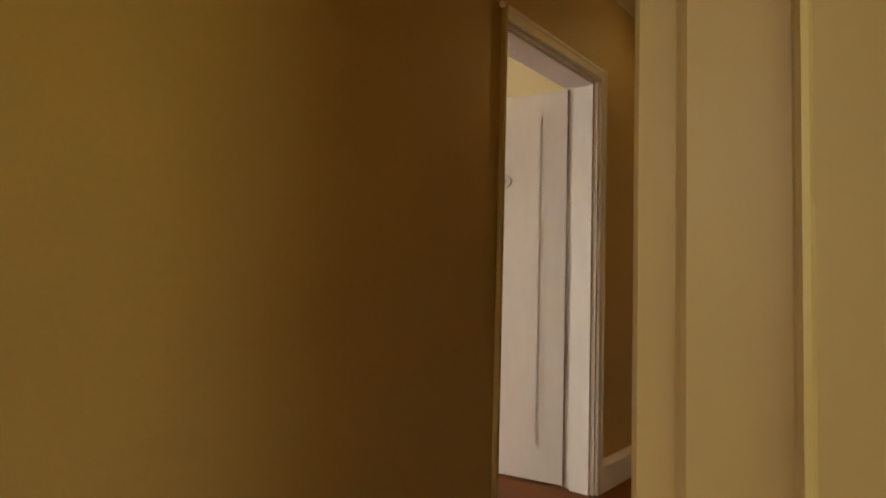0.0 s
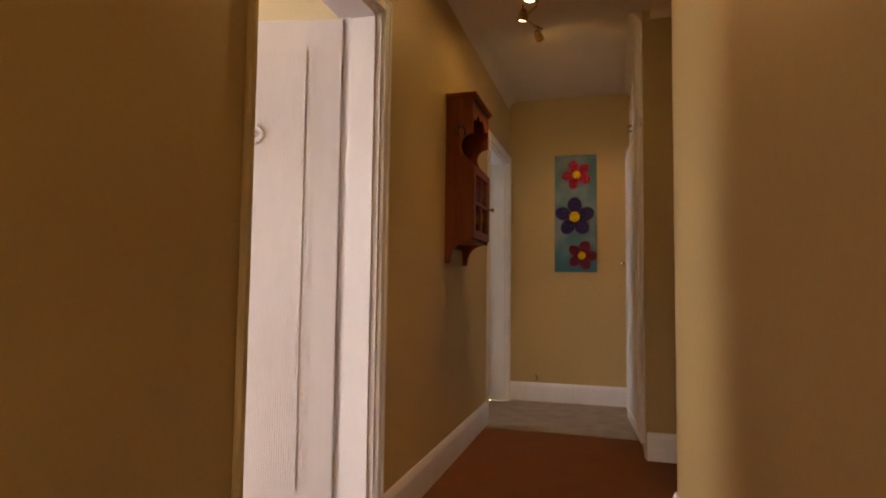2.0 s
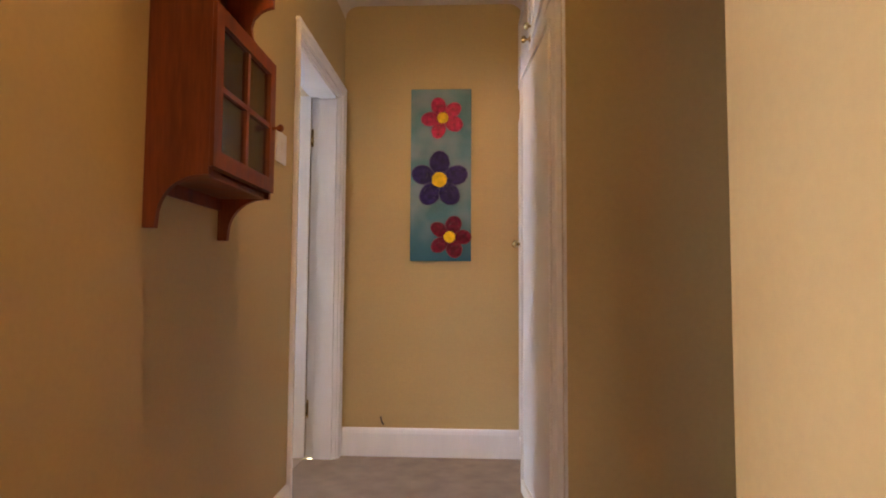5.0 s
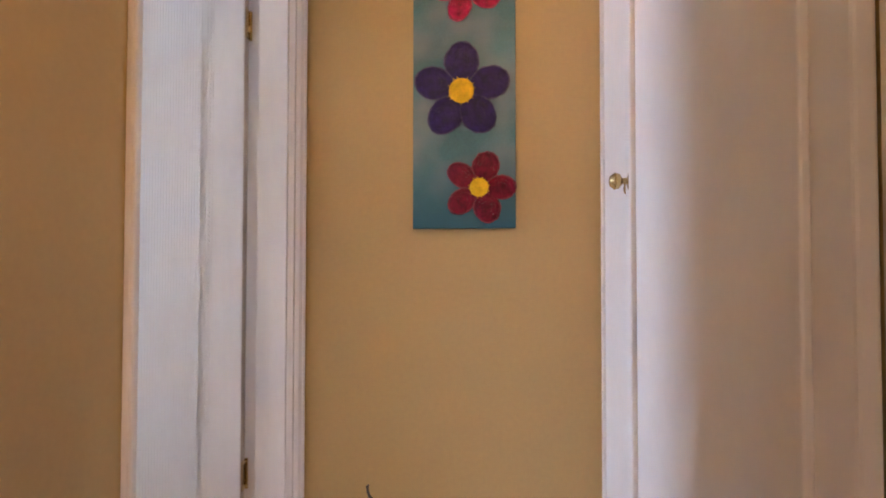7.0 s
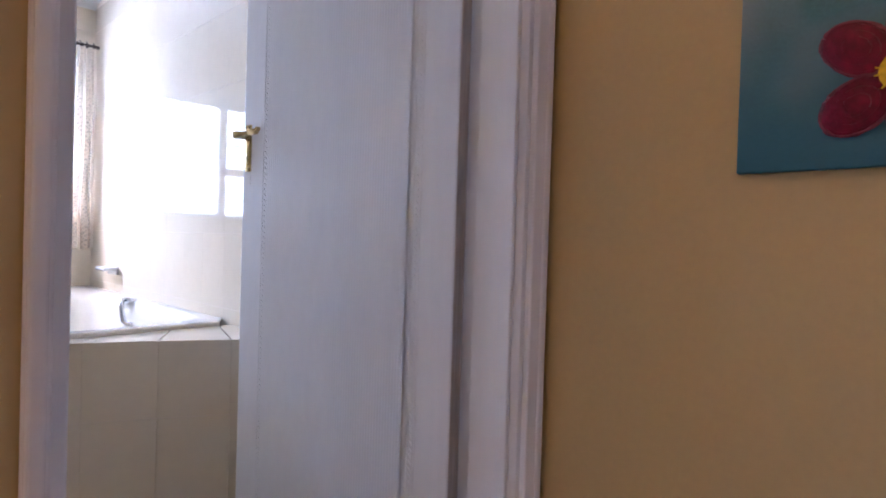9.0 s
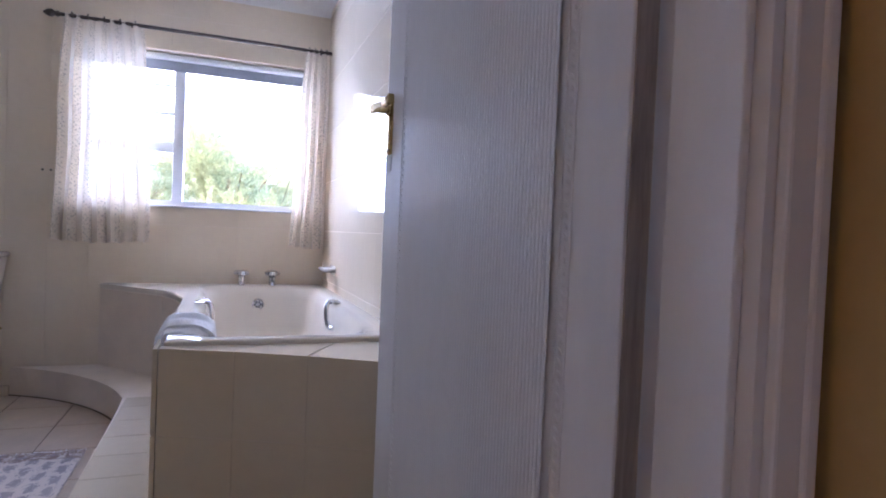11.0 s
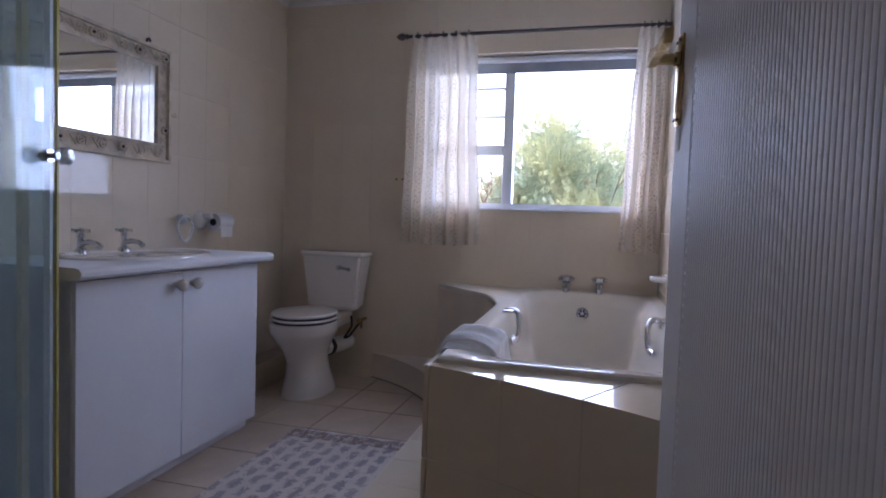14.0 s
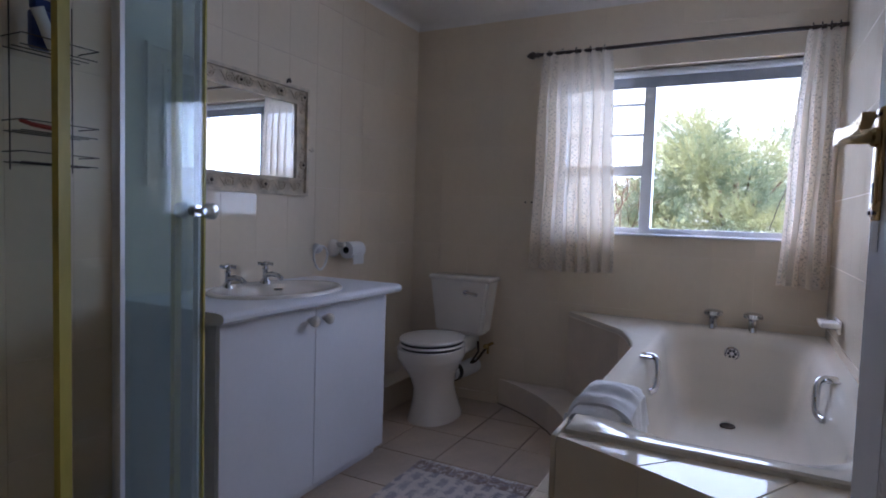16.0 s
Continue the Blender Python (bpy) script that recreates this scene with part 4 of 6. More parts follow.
blind_cord()


def wall_plug(y):
    root = thing("wall_plug", pose(XW + 0.002, y, 1.248), "small dark empty screw plug in the tiles", "wall plug", "pair of wall plugs")
    bm = B()
    lathe(bm, [(0.006, -0.002), (0.006, 0.002), (0.004, 0.003), (0.0035, 0.0)], Matrix.Rotation(radians(90), 4, "Y"), 10)
    part("sleeve", bm, BLACK, root)


wall_plug(-1.53)
wall_plug(-1.49)


def curtain(name, y0, y1, low0, low1, folds, seed, label):
    """Gathered lace from a pleated heading at y0..y1 down to low0..low1 at the hem."""
    root = thing(name, pose(XW + 0.085, 0, 0), label, "curtain", "lace curtains at the window")
    rnd = random.Random(seed)
    bm = B()
    nu, nv = folds * 12, 40
    depth = [rnd.uniform(0.6, 1.35) for _ in range(folds + 1)]
    lean = [rnd.uniform(-0.5, 0.5) for _ in range(folds + 1)]
    top, hem = 2.092, 0.862
    rows = []
    for j in range(nv + 1):
        v = j / nv
        z = top + (hem - top) * v
        head = math.exp(-(v / 0.05) ** 2)
        tie = math.exp(-((v - 0.06) / 0.035) ** 2)
        row = []
        for i in range(nu + 1):
            u = i / nu
            k = min(folds - 1, int(u * folds))
            f = u * folds - k
            d = depth[k] + (depth[k + 1] - depth[k]) * f
            a = u * folds * 2 * math.pi + (lean[k] + (lean[k + 1] - lean[k]) * f) * v
            amp = (0.011 + 0.021 * min(1, v * 2.5)) * d * (1 - 0.55 * tie) + 0.004 * head * math.sin(3 * a)
            e0, e1 = y0 + (low0 - y0) * v ** 0.7, y1 + (low1 - y1) * v ** 0.7
            y = e0 + (e1 - e0) * u + 0.007 * math.sin(2 * a) * min(1, v * 4) + 0.004 * math.sin(9 * v + 5 * u + seed)
            drop = 0.008 * math.sin(a) + 0.006 * math.sin(6 * u + seed)
            row.append(bm.verts.new((amp * math.sin(a), y, z + (drop if j == nv else 0.006 * math.sin(a) * head))))
        rows.append(row)
    uv = bm.loops.layers.uv.new("UVMap")
    full = abs(low1 - low0) * 1.7
    for j in range(nv):
        for i in range(nu):
            f = bm.faces.new((rows[j][i], rows[j][i + 1], rows[j + 1][i + 1], rows[j + 1][i]))
            for lp, (di, dj) in zip(f.loops, ((0, 0), (1, 0), (1, 1), (0, 1))):
                lp[uv].uv = ((i + di) / nu * full, (j + dj) / nv * 1.23)
    part("lace_cloth", bm, LACE, root)
    for k in range(max(4, folds - 2)):
        bm = B()
        y = y0 + (y1 - y0) * (k + 0.5) / max(4, folds - 2)
        tube(bm, [(0.017 * math.cos(t), y, 2.089 + 0.017 * math.sin(t)) for t in [2 * math.pi * q / 12 for q in range(13)]], 0.0022, 6, cap=False)
        part("ring", bm, DARK_METAL, root, "dark metal curtain ring")


curtain("lace_curtain", -1.43, -1.045, -1.465, -0.985, 7, 2, "white lace curtain drawn to the side of the window")
curtain("lace_curtain", -0.14, 0.004, -0.205, 0.004, 4, 7, "narrow gathered white lace curtain in the corner")


def curtain_rod():
    root = thing("curtain_rod", pose(XW + 0.085, 0, 2.085), "dark wrought metal curtain rod with turned finial", "curtain rod")
    bm = B()
    tube(bm, [(0, -1.45, 0), (0, 0.018, 0)], 0.010, 10)
    part("rod", bm, DARK_METAL, root)
    bm = B()
    lathe(bm, [(0.011, 0.0), (0.018, 0.008), (0.010, 0.018), (0.022, 0.035), (0.018, 0.055), (0.004, 0.075)],
          Matrix.Translation((0, -1.45, 0)) @ Matrix.Rotation(radians(90), 4, "X"), 14)
    part("finial", bm, DARK_METAL, root)
    for y in (-1.10, -0.05):
        bm = B()
        tube(bm, [(0, y, -0.012), (-0.03, y, -0.016), (-0.083, y, -0.016)], 0.006, 8)
        box(bm, -0.085, -0.080, y - 0.014, y + 0.014, -0.04, 0.02, 0.002)
        part("bracket", bm, DARK_METAL, root)


curtain_rod()

# ---- bath ----
RIM = 0.606

# outline of the tiled surround, from the free corner round by the room side, the window, the north wall and the bowed front
SIDE = [(-1.47, -0.75), (-1.9, -0.752), (-2.4, -0.755)]
FLARE = bez((-2.62, -0.76), (-2.95, -0.82), (-3.22, -0.98), (-3.38, -1.24), 10)
FRONT = bez((-1.08, 0.02), (-1.20, -0.16), (-1.36, -0.42), (-1.47, -0.75), 10)
OUTER = SIDE + FLARE + [(-3.38, -1.24), (-3.38, -0.6), (-3.38, 0.02), (-2.6, 0.02), (-1.8, 0.02)] + FRONT


def rounded_rect(x0, x1, y0, y1, r, n=6):
    pts = []
    for cx, cy, a0 in ((x1 - r, y1 - r, 0), (x0 + r, y1 - r, 90), (x0 + r, y0 + r, 180), (x1 - r, y0 + r, 270)):
        for k in range(n + 1):
            a = radians(a0 + 90 * k / n)
            pts.append((cx + r * math.cos(a), cy + r * math.sin(a)))
    return pts


def ray_on(poly, c, a):
    """The farthest crossing of a closed outline by the ray from c at angle a."""
    best, d = 0, (math.cos(a), math.sin(a))
    for (x0, y0), (x1, y1) in zip(poly, poly[1:] + poly[:1]):
        ex, ey = x1 - x0, y1 - y0
        den = d[0] * ey - d[1] * ex
        if abs(den) > 1e-9:
            t = ((x0 - c[0]) * ey - (y0 - c[1]) * ex) / den
            s = ((x0 - c[0]) * d[1] - (y0 - c[1]) * d[0]) / den
            if t > 0 and -1e-6 <= s <= 1 + 1e-6:
                best = max(best, t)
    return (c[0] + best * d[0], c[1] + best * d[1])


CENTRE = (-2.42, -0.37)
ANGLES = sorted({round(math.atan2(y - CENTRE[1], x - CENTRE[0]), 4) for x, y in OUTER} | {round(2 * math.pi * k / 72 - math.pi, 4) for k in range(72)})


def loop(bm, poly, z):
    return [bm.verts.new((*ray_on(poly, CENTRE, a), z)) for a in ANGLES]


def bridge(bm, a, b):
    n = len(a)
    for i in range(n):
        try:
            bm.faces.new((a[i], a[(i + 1) % n], b[(i + 1) % n], b[i]))
        except ValueError:
            pass


def bath_surround():
    bm = B()
    o0, o1 = loop(bm, OUTER, 0.0), loop(bm, OUTER, RIM - 0.014)
    i1 = loop(bm, rounded_rect(-3.30, -1.55, -0.70, -0.04, 0.05), RIM - 0.014)
    bridge(bm, o0, o1)
    bridge(bm, o1, i1)
    return structure("bath_surround", bm, GROUT, "cream tiled bath surround with a bowed front", "bath surround")


SURROUND = bath_surround()


# rim of the tub: a lip over the tiled front, flowing into the shelf by the window
DECK = [(-1.495, -0.738), (-1.9, -0.752), (-2.4, -0.757)] + FLARE + [(-3.38, -1.24), (-3.38, -0.6), (-3.38, 0.018), (-2.6, 0.018), (-1.495, 0.018)]


def bathtub():
    root = thing("bathtub", pose(0, 0, 0), "white acrylic built-in bathtub with two chrome grips", "bathtub")
    shrink = [(x + (0.006 if x > -1.6 else 0.0) * -1, y + (0.006 if y < -0.7 else 0.0)) for x, y in DECK]
    rings = [(DECK, RIM - 0.012), (DECK, RIM + 0.012), (shrink, RIM + 0.018),
             (rounded_rect(-3.285, -1.535, -0.700, -0.030, 0.10), RIM + 0.019), (rounded_rect(-3.275, -1.555, -0.685, -0.045, 0.15), RIM + 0.014),
             (rounded_rect(-3.262, -1.60, -0.668, -0.062, 0.21), RIM - 0.004), (rounded_rect(-3.250, -1.66, -0.652, -0.078, 0.23), RIM - 0.05),
             (rounded_rect(-3.228, -1.80, -0.622, -0.108, 0.22), RIM - 0.22), (rounded_rect(-3.20, -1.95, -0.595, -0.135, 0.20), RIM - 0.33),
             (rounded_rect(-3.16, -2.08, -0.56, -0.17, 0.17), RIM - 0.375), (rounded_rect(-3.10, -2.2, -0.51, -0.22, 0.12), RIM - 0.39),
             (rounded_rect(-3.0, -2.3, -0.47, -0.27, 0.08), RIM - 0.395)]
    bm = B()
    loops = [loop(bm, poly, z) for poly, z in rings]
    for a, b in zip(loops, loops[1:]):
        bridge(bm, a, b)
    bm.faces.new(loops[-1])
    part("shell", bm, ACRYLIC, root)
    for y, s in ((-0.672, 1), (-0.058, -1)):
        bm = B()
        box(bm, -2.485, -2.405, y - 0.024, y + 0.024, RIM + 0.012, RIM + 0.026, 0.006)
        tube(bm, bez((-2.445, y, RIM + 0.020), (-2.44, y + s * 0.045, RIM + 0.028), (-2.40, y + s * 0.050, RIM + 0.01), (-2.38, y + s * 0.050, RIM - 0.04), 7)
             + bez((-2.38, y + s * 0.050, RIM - 0.04), (-2.365, y + s * 0.050, RIM - 0.090), (-2.33, y + s * 0.048, RIM - 0.092), (-2.29, y + s * 0.018, RIM - 0.088), 7), 0.0125, 12)
        grip = part("grip", bm, CHROME, root, "chrome bath grip handle")
        bm = B()
        lathe(bm, [(0.020, -0.004), (0.019, 0.006), (0.012, 0.010)], Matrix.Translation((-2.288, y + s * 0.014, RIM - 0.088)) @ Matrix.Rotation(radians(-90 * s), 4, "X"), 14)
        part("grip_foot", bm, CHROME, grip)
    bm = B()
    lathe(bm, [(0.036, 0.0), (0.036, 0.007), (0.030, 0.010), (0.026, 0.005), (0.004, 0.005)],
          Matrix.Translation((-3.247, -0.378, 0.515)) @ Matrix.Rotation(radians(97), 4, "Y"), 20)
    ov = part("overflow", bm, CHROME, root)
    for k in range(6):
        bm = B()
        a = radians(60 * k)
        bmesh.ops.create_icosphere(bm, subdivisions=1, radius=0.0075,
                                   matrix=Matrix.Translation((-3.240, -0.378 + 0.016 * math.cos(a), 0.515 + 0.016 * math.sin(a))))
        part("overflow_hole", bm, BLACK, ov)
    bm = B()
    lathe(bm, [(0.034, 0.0), (0.032, 0.004), (0.022, 0.002), (0.002, 0.001)], Matrix.Translation((-3.03, -0.377, RIM - 0.390)) @ Matrix.Rotation(radians(4), 4, "Y"), 18)
    part("drain", bm, DARK_METAL, root, "dark metal drain")
    return root


bathtub()


def bath_tap(y):
    root = thing("bath_tap", pose(-3.345, y, RIM + 0.006) @ Matrix.Diagonal((1.5, 1.5, 1.05, 1)), "chrome bath tap with cross handle on the surround", "tap", "pair of chrome bath taps")
    bm = B()
    lathe(bm, [(0.022, -0.012), (0.022, 0.004), (0.013, 0.012), (0.012, 0.05), (0.016, 0.055), (0.012, 0.066)], None, 16)
    tube(bm, [(0, 0, 0.03), (0.03, 0, 0.036), (0.055, 0, 0.03), (0.062, 0, 0.014)], 0.009, 10)
    part("body", bm, CHROME, root)
    bm = B()
    lathe(bm, [(0.012, 0.064), (0.026, 0.07), (0.027, 0.09), (0.02, 0.096), (0.004, 0.098)], None, 16)
    for k in range(4):
        a = radians(90 * k + 45)
        tube(bm, [(0.01 * math.cos(a), 0.01 * math.sin(a), 0.08), (0.034 * math.cos(a), 0.034 * math.sin(a), 0.08)], 0.008, 8)
    part("cross_handle", bm, CHROME, root)
    return root


bath_tap(-0.475)
bath_tap(-0.293)


def bath_plug():
    root = thing("bath_plug", pose(-3.352, -0.384, RIM - 0.012), "small black rubber bath plug lying between the taps", "plug")
    bm = B()
    lathe(bm, [(0.018, 0.0), (0.022, 0.012), (0.02, 0.016), (0.006, 0.02), (0.006, 0.03)], None, 14)
    part("stopper", bm, BLACK, root)


bath_plug()


def towel():
    """Two folded layers lying over the corner of the surround and hanging down its side."""
    root = thing("bath_towel", pose(-1.78, -0.725, 0), "folded white bath towel draped over the bath corner", "towel")
    for k, (w, lift, hang, inn) in enumerate(((0.34, -0.008, 0.16, 0.11), (0.26, 0.008, 0.05, 0.07))):
        bm = B()
        prof = ([(0.125 + lift * 0.5, RIM - inn), (0.12 + lift * 0.5, RIM - inn * 0.4)]
                + bez((0.115 + lift, RIM + 0.01), (0.09, RIM + 0.040 + lift), (0.045, RIM + 0.043 + lift), (0.0, RIM + 0.040 + lift), 6)
                + bez((-0.01, RIM + 0.038 + lift), (-0.035 - lift, RIM + 0.028), (-0.04 - lift, RIM - 0.01), (-0.038 - lift, RIM - 0.06), 5)
                + [(-0.037 - lift, RIM - hang * 0.6), (-0.036 - lift * 0.8, RIM - hang)])
        n, m, th = 22, len(prof), 0.016
        top, bot = [], []
        for i in range(n + 1):
            u = i / n
            x = -w / 2 + w * u
            puff = 0.005 * math.sin(math.pi * u) ** 0.5 - 0.010 * (2 * u - 1) ** 6
            row, low = [], []
            for j, (y, z) in enumerate(prof):
                q = j / (m - 1)
                fold = 0.006 * math.sin(11 * u + 3 * q + 2 * k) + 0.004 * math.sin(19 * u - 5 * q + k)
                skew = 0.10 * (q - 0.5) * (1 - 0.3 * k)
                row.append(bm.verts.new((x + skew + 0.01 * math.sin(7 * q + k), y + fold * (0.3 if z > RIM else 1) - (0.006 if y < 0 else 0), z + (puff + fold if z > RIM else 0.03 * (u - 0.5)))))
                low.append(bm.verts.new((row[-1].co.x, row[-1].co.y + (th if y < -0.03 else -th if y > 0.11 else 0), row[-1].co.z - (th if z > RIM else 0))))
            top.append(row)
            bot.append(low)
        for i in range(n):
            for j in range(m - 1):
                bm.faces.new((top[i][j], top[i + 1][j], top[i + 1][j + 1], top[i][j + 1]))
                bm.faces.new((bot[i][j], bot[i][j + 1], bot[i + 1][j + 1], bot[i + 1][j]))
            bm.faces.new((top[i][0], bot[i][0], bot[i + 1][0], top[i + 1][0]))
            bm.faces.new((top[i][-1], top[i + 1][-1], bot[i + 1][-1], bot[i][-1]))
        for i in (0, n):
            for j in range(m - 1):
                bm.faces.new((top[i][j], top[i][j + 1], bot[i][j + 1], bot[i][j]))
        part("towel_fold", bm, TOWEL, root)


towel()

STEP = 0.155
STEP_EDGE = ([(-1.47, -0.74), (-1.47, -0.985), (-1.9, -0.988), (-2.45, -0.992)] + bez((-2.62, -1.0), (-2.98, -1.10), (-3.25, -1.36), (-3.38, -1.66), 10)
             + [(-3.38, -1.66), (-3.38, -1.2)] + bez((-3.375, -1.22), (-3.22, -0.97), (-2.95, -0.81), (-2.62, -0.75), 8) + [(-2.62, -0.75)])
bm = B()
prism(bm, STEP_EDGE, lambda u, v, d: Vector((u, v, d)), 0.0, STEP)
bmesh.ops.triangulate(bm, faces=[f for f in bm.faces if len(f.verts) > 4])
joint = B()
tube(joint, [(x, y - 0.002, 0.0) for x, y in STEP_EDGE[1:15]], 0.005, 6)
structure("trim_floor_joint", joint, GROUT_DARK, "dark joint where the step meets the floor tiles", "joint")
STEP_OB = structure("bath_step", bm, GROUT, "low cream tiled step curving round the bath", "step")
bm = boxes((XW, XW + 0.014, -2.16, -1.66, 0, 0.055))
structure("baseboard_bathroom", bm, TILE, "cream tile skirting along the bathroom floor", "skirting")


bm = B()
box(bm, XW + 0.004, -2.37, WALLS + 0.004, WALLS + 0.15, 0, 0.15, 0.003)
structure("tiled_ledge", bm, TILE, "low cream tiled pipe ledge behind the toilet", "ledge")


def soap_dish():
    root = thing("soap_dish", pose(-2.92, NORTH - 0.008, 0.745), "white ceramic soap dish fixed to the tiles", "soap dish")
    bm = B()
    box(bm, -0.08, 0.08, -0.075, 0.0, 0.0, 0.022, 0.009, 3)
    part("dish", bm, CERAMIC, root)
    bm = B()
    box(bm, -0.075, 0.075, -0.010, 0.0, -0.022, 0.032, 0.004)
    part("back_plate", bm, CERAMIC, root)


soap_dish()


def toilet():
    root = thing("toilet", pose(-2.93, -1.885, 0), "white ceramic close-coupled toilet with closed seat", "toilet")
    bm = B()
    secs = [(0.0, 0.196, 0.134, -0.045), (0.012, 0.196, 0.134, -0.045), (0.05, 0.182, 0.122, -0.042), (0.12, 0.162, 0.104, -0.034), (0.19, 0.150, 0.096, -0.024),
            (0.25, 0.160, 0.110, -0.010), (0.30, 0.182, 0.136, 0.004), (0.345, 0.205, 0.160, 0.014), (0.370, 0.215, 0.172, 0.018), (0.418, 0.217, 0.174, 0.02)]
    seg, rings = 28, []
    for z, a, b, dx in secs:
        rings.append([bm.verts.new((dx + a * math.copysign(abs(math.cos(t)) ** 0.85, math.cos(t)), b * math.copysign(abs(math.sin(t)) ** 0.85, math.sin(t)), z))
                      for t in [2 * math.pi * k / seg for k in range(seg)]])
    for r0, r1 in zip(rings, rings[1:]):
        for k in range(seg):
            bm.faces.new((r0[k], r0[(k + 1) % seg], r1[(k + 1) % seg], r1[k]))
    bm.faces.new(rings[0][::-1])
    bm.faces.new(rings[-1])
    box(bm, -0.42, -0.13, -0.10, 0.11, 0.335, 0.432, 0.03, 3)
    part("bowl", bm, CERAMIC, root)
    for z, h, s, name, lab in ((0.428, 0.016, 1.0, "seat", ""), (0.454, 0.020, 0.99, "lid", "closed white toilet lid")):
        bm = B()
        lathe(bm, [(0.186 * s, z), (0.194 * s, z + h * 0.4), (0.188 * s, z + h * 0.85), (0.15 * s, z + h), (0.05, z + h * 1.12)],
              Matrix.Translation((0.015, 0, 0)), 32, 1.12, 0.92)
        part(name, bm, CERAMIC, root, lab)
    # added black ring: the shade in the seat gaps, given as colour
    bm = B()
    lathe(bm, [(0.181, 0.414), (0.181, 0.458)], Matrix.Translation((0.015, 0, 0)), 32, 1.12, 0.92)
    part("gap_shade_ring", bm, BLACK, root, "black ring for the shade between bowl, seat and lid")
    bm = B()
    bmesh.ops.create_cube(bm, size=1.0, matrix=Matrix.Translation((-0.345, 0.018, 0.612)) @ Matrix.Diagonal((0.178, 0.398, 0.35, 1)))
    for v in bm.verts:
        if v.co.z < 0.61:
            v.co.y = 0.018 + (v.co.y - 0.018) * 0.78
            v.co.x = -0.345 + (v.co.x + 0.345) * 0.84
    bmesh.ops.bevel(bm, geom=list(bm.edges), offset=0.022, segments=3, affect="EDGES")
    part("cistern", bm, CERAMIC, root)
    bm = B()
    box(bm, -0.438, -0.252, -0.184, 0.220, 0.762, 0.792, 0.012, 3)
    part("cistern_lid", bm, CERAMIC, root)
    bm = B()
    tube(bm, [(-0.27, 0.075, 0.70), (-0.242, 0.075, 0.70)], 0.014, 12)
    tube(bm, [(-0.246, 0.075, 0.70), (-0.242, 0.11, 0.697), (-0.242, 0.15, 0.690)], 0.007, 10, radii=[0.008, 0.007, 0.011])
    part("flush_lever", bm, CHROME, root, "chrome flush lever")
    bm = B()
    tube(bm, [(-0.13, 0.045, 0.235), (-0.20, 0.055, 0.235), (-0.30, 0.06, 0.225), (-0.445, 0.06, 0.22)], 0.047, 16)
    part("outlet_pipe", bm, WHITE_PLASTIC, root, "white soil pipe")
    bm = B()
    tube(bm, [(-0.165, 0.05, 0.235), (-0.195, 0.054, 0.235)], 0.054, 18)
    part("pipe_collar", bm, BLACK, root, "black rubber pipe collar")
    bm = B()
    tube(bm, [(-0.33, 0.13, 0.40), (-0.32, 0.14, 0.34), (-0.31, 0.10, 0.27), (-0.33, 0.08, 0.25), (-0.36, 0.11, 0.27), (-0.38, 0.17, 0.36)], 0.007, 8)
    part("supply_hose", bm, DARK_METAL, root, "dark bent supply hose")
    bm = B()
    tube(bm, [(-0.44, 0.18, 0.372), (-0.34, 0.18, 0.372)], 0.010, 10)
    tube(bm, [(-0.37, 0.18, 0.372), (-0.37, 0.18, 0.32)], 0.008, 8)
    lathe(bm, [(0.012, 0.0), (0.016, 0.008), (0.012, 0.02)], Matrix.Translation((-0.34, 0.18, 0.372)) @ Matrix.Rotation(radians(90), 4, "Y"), 10)
    part("stop_valve", bm, BRASS, root, "small brass stop valve")


toilet()


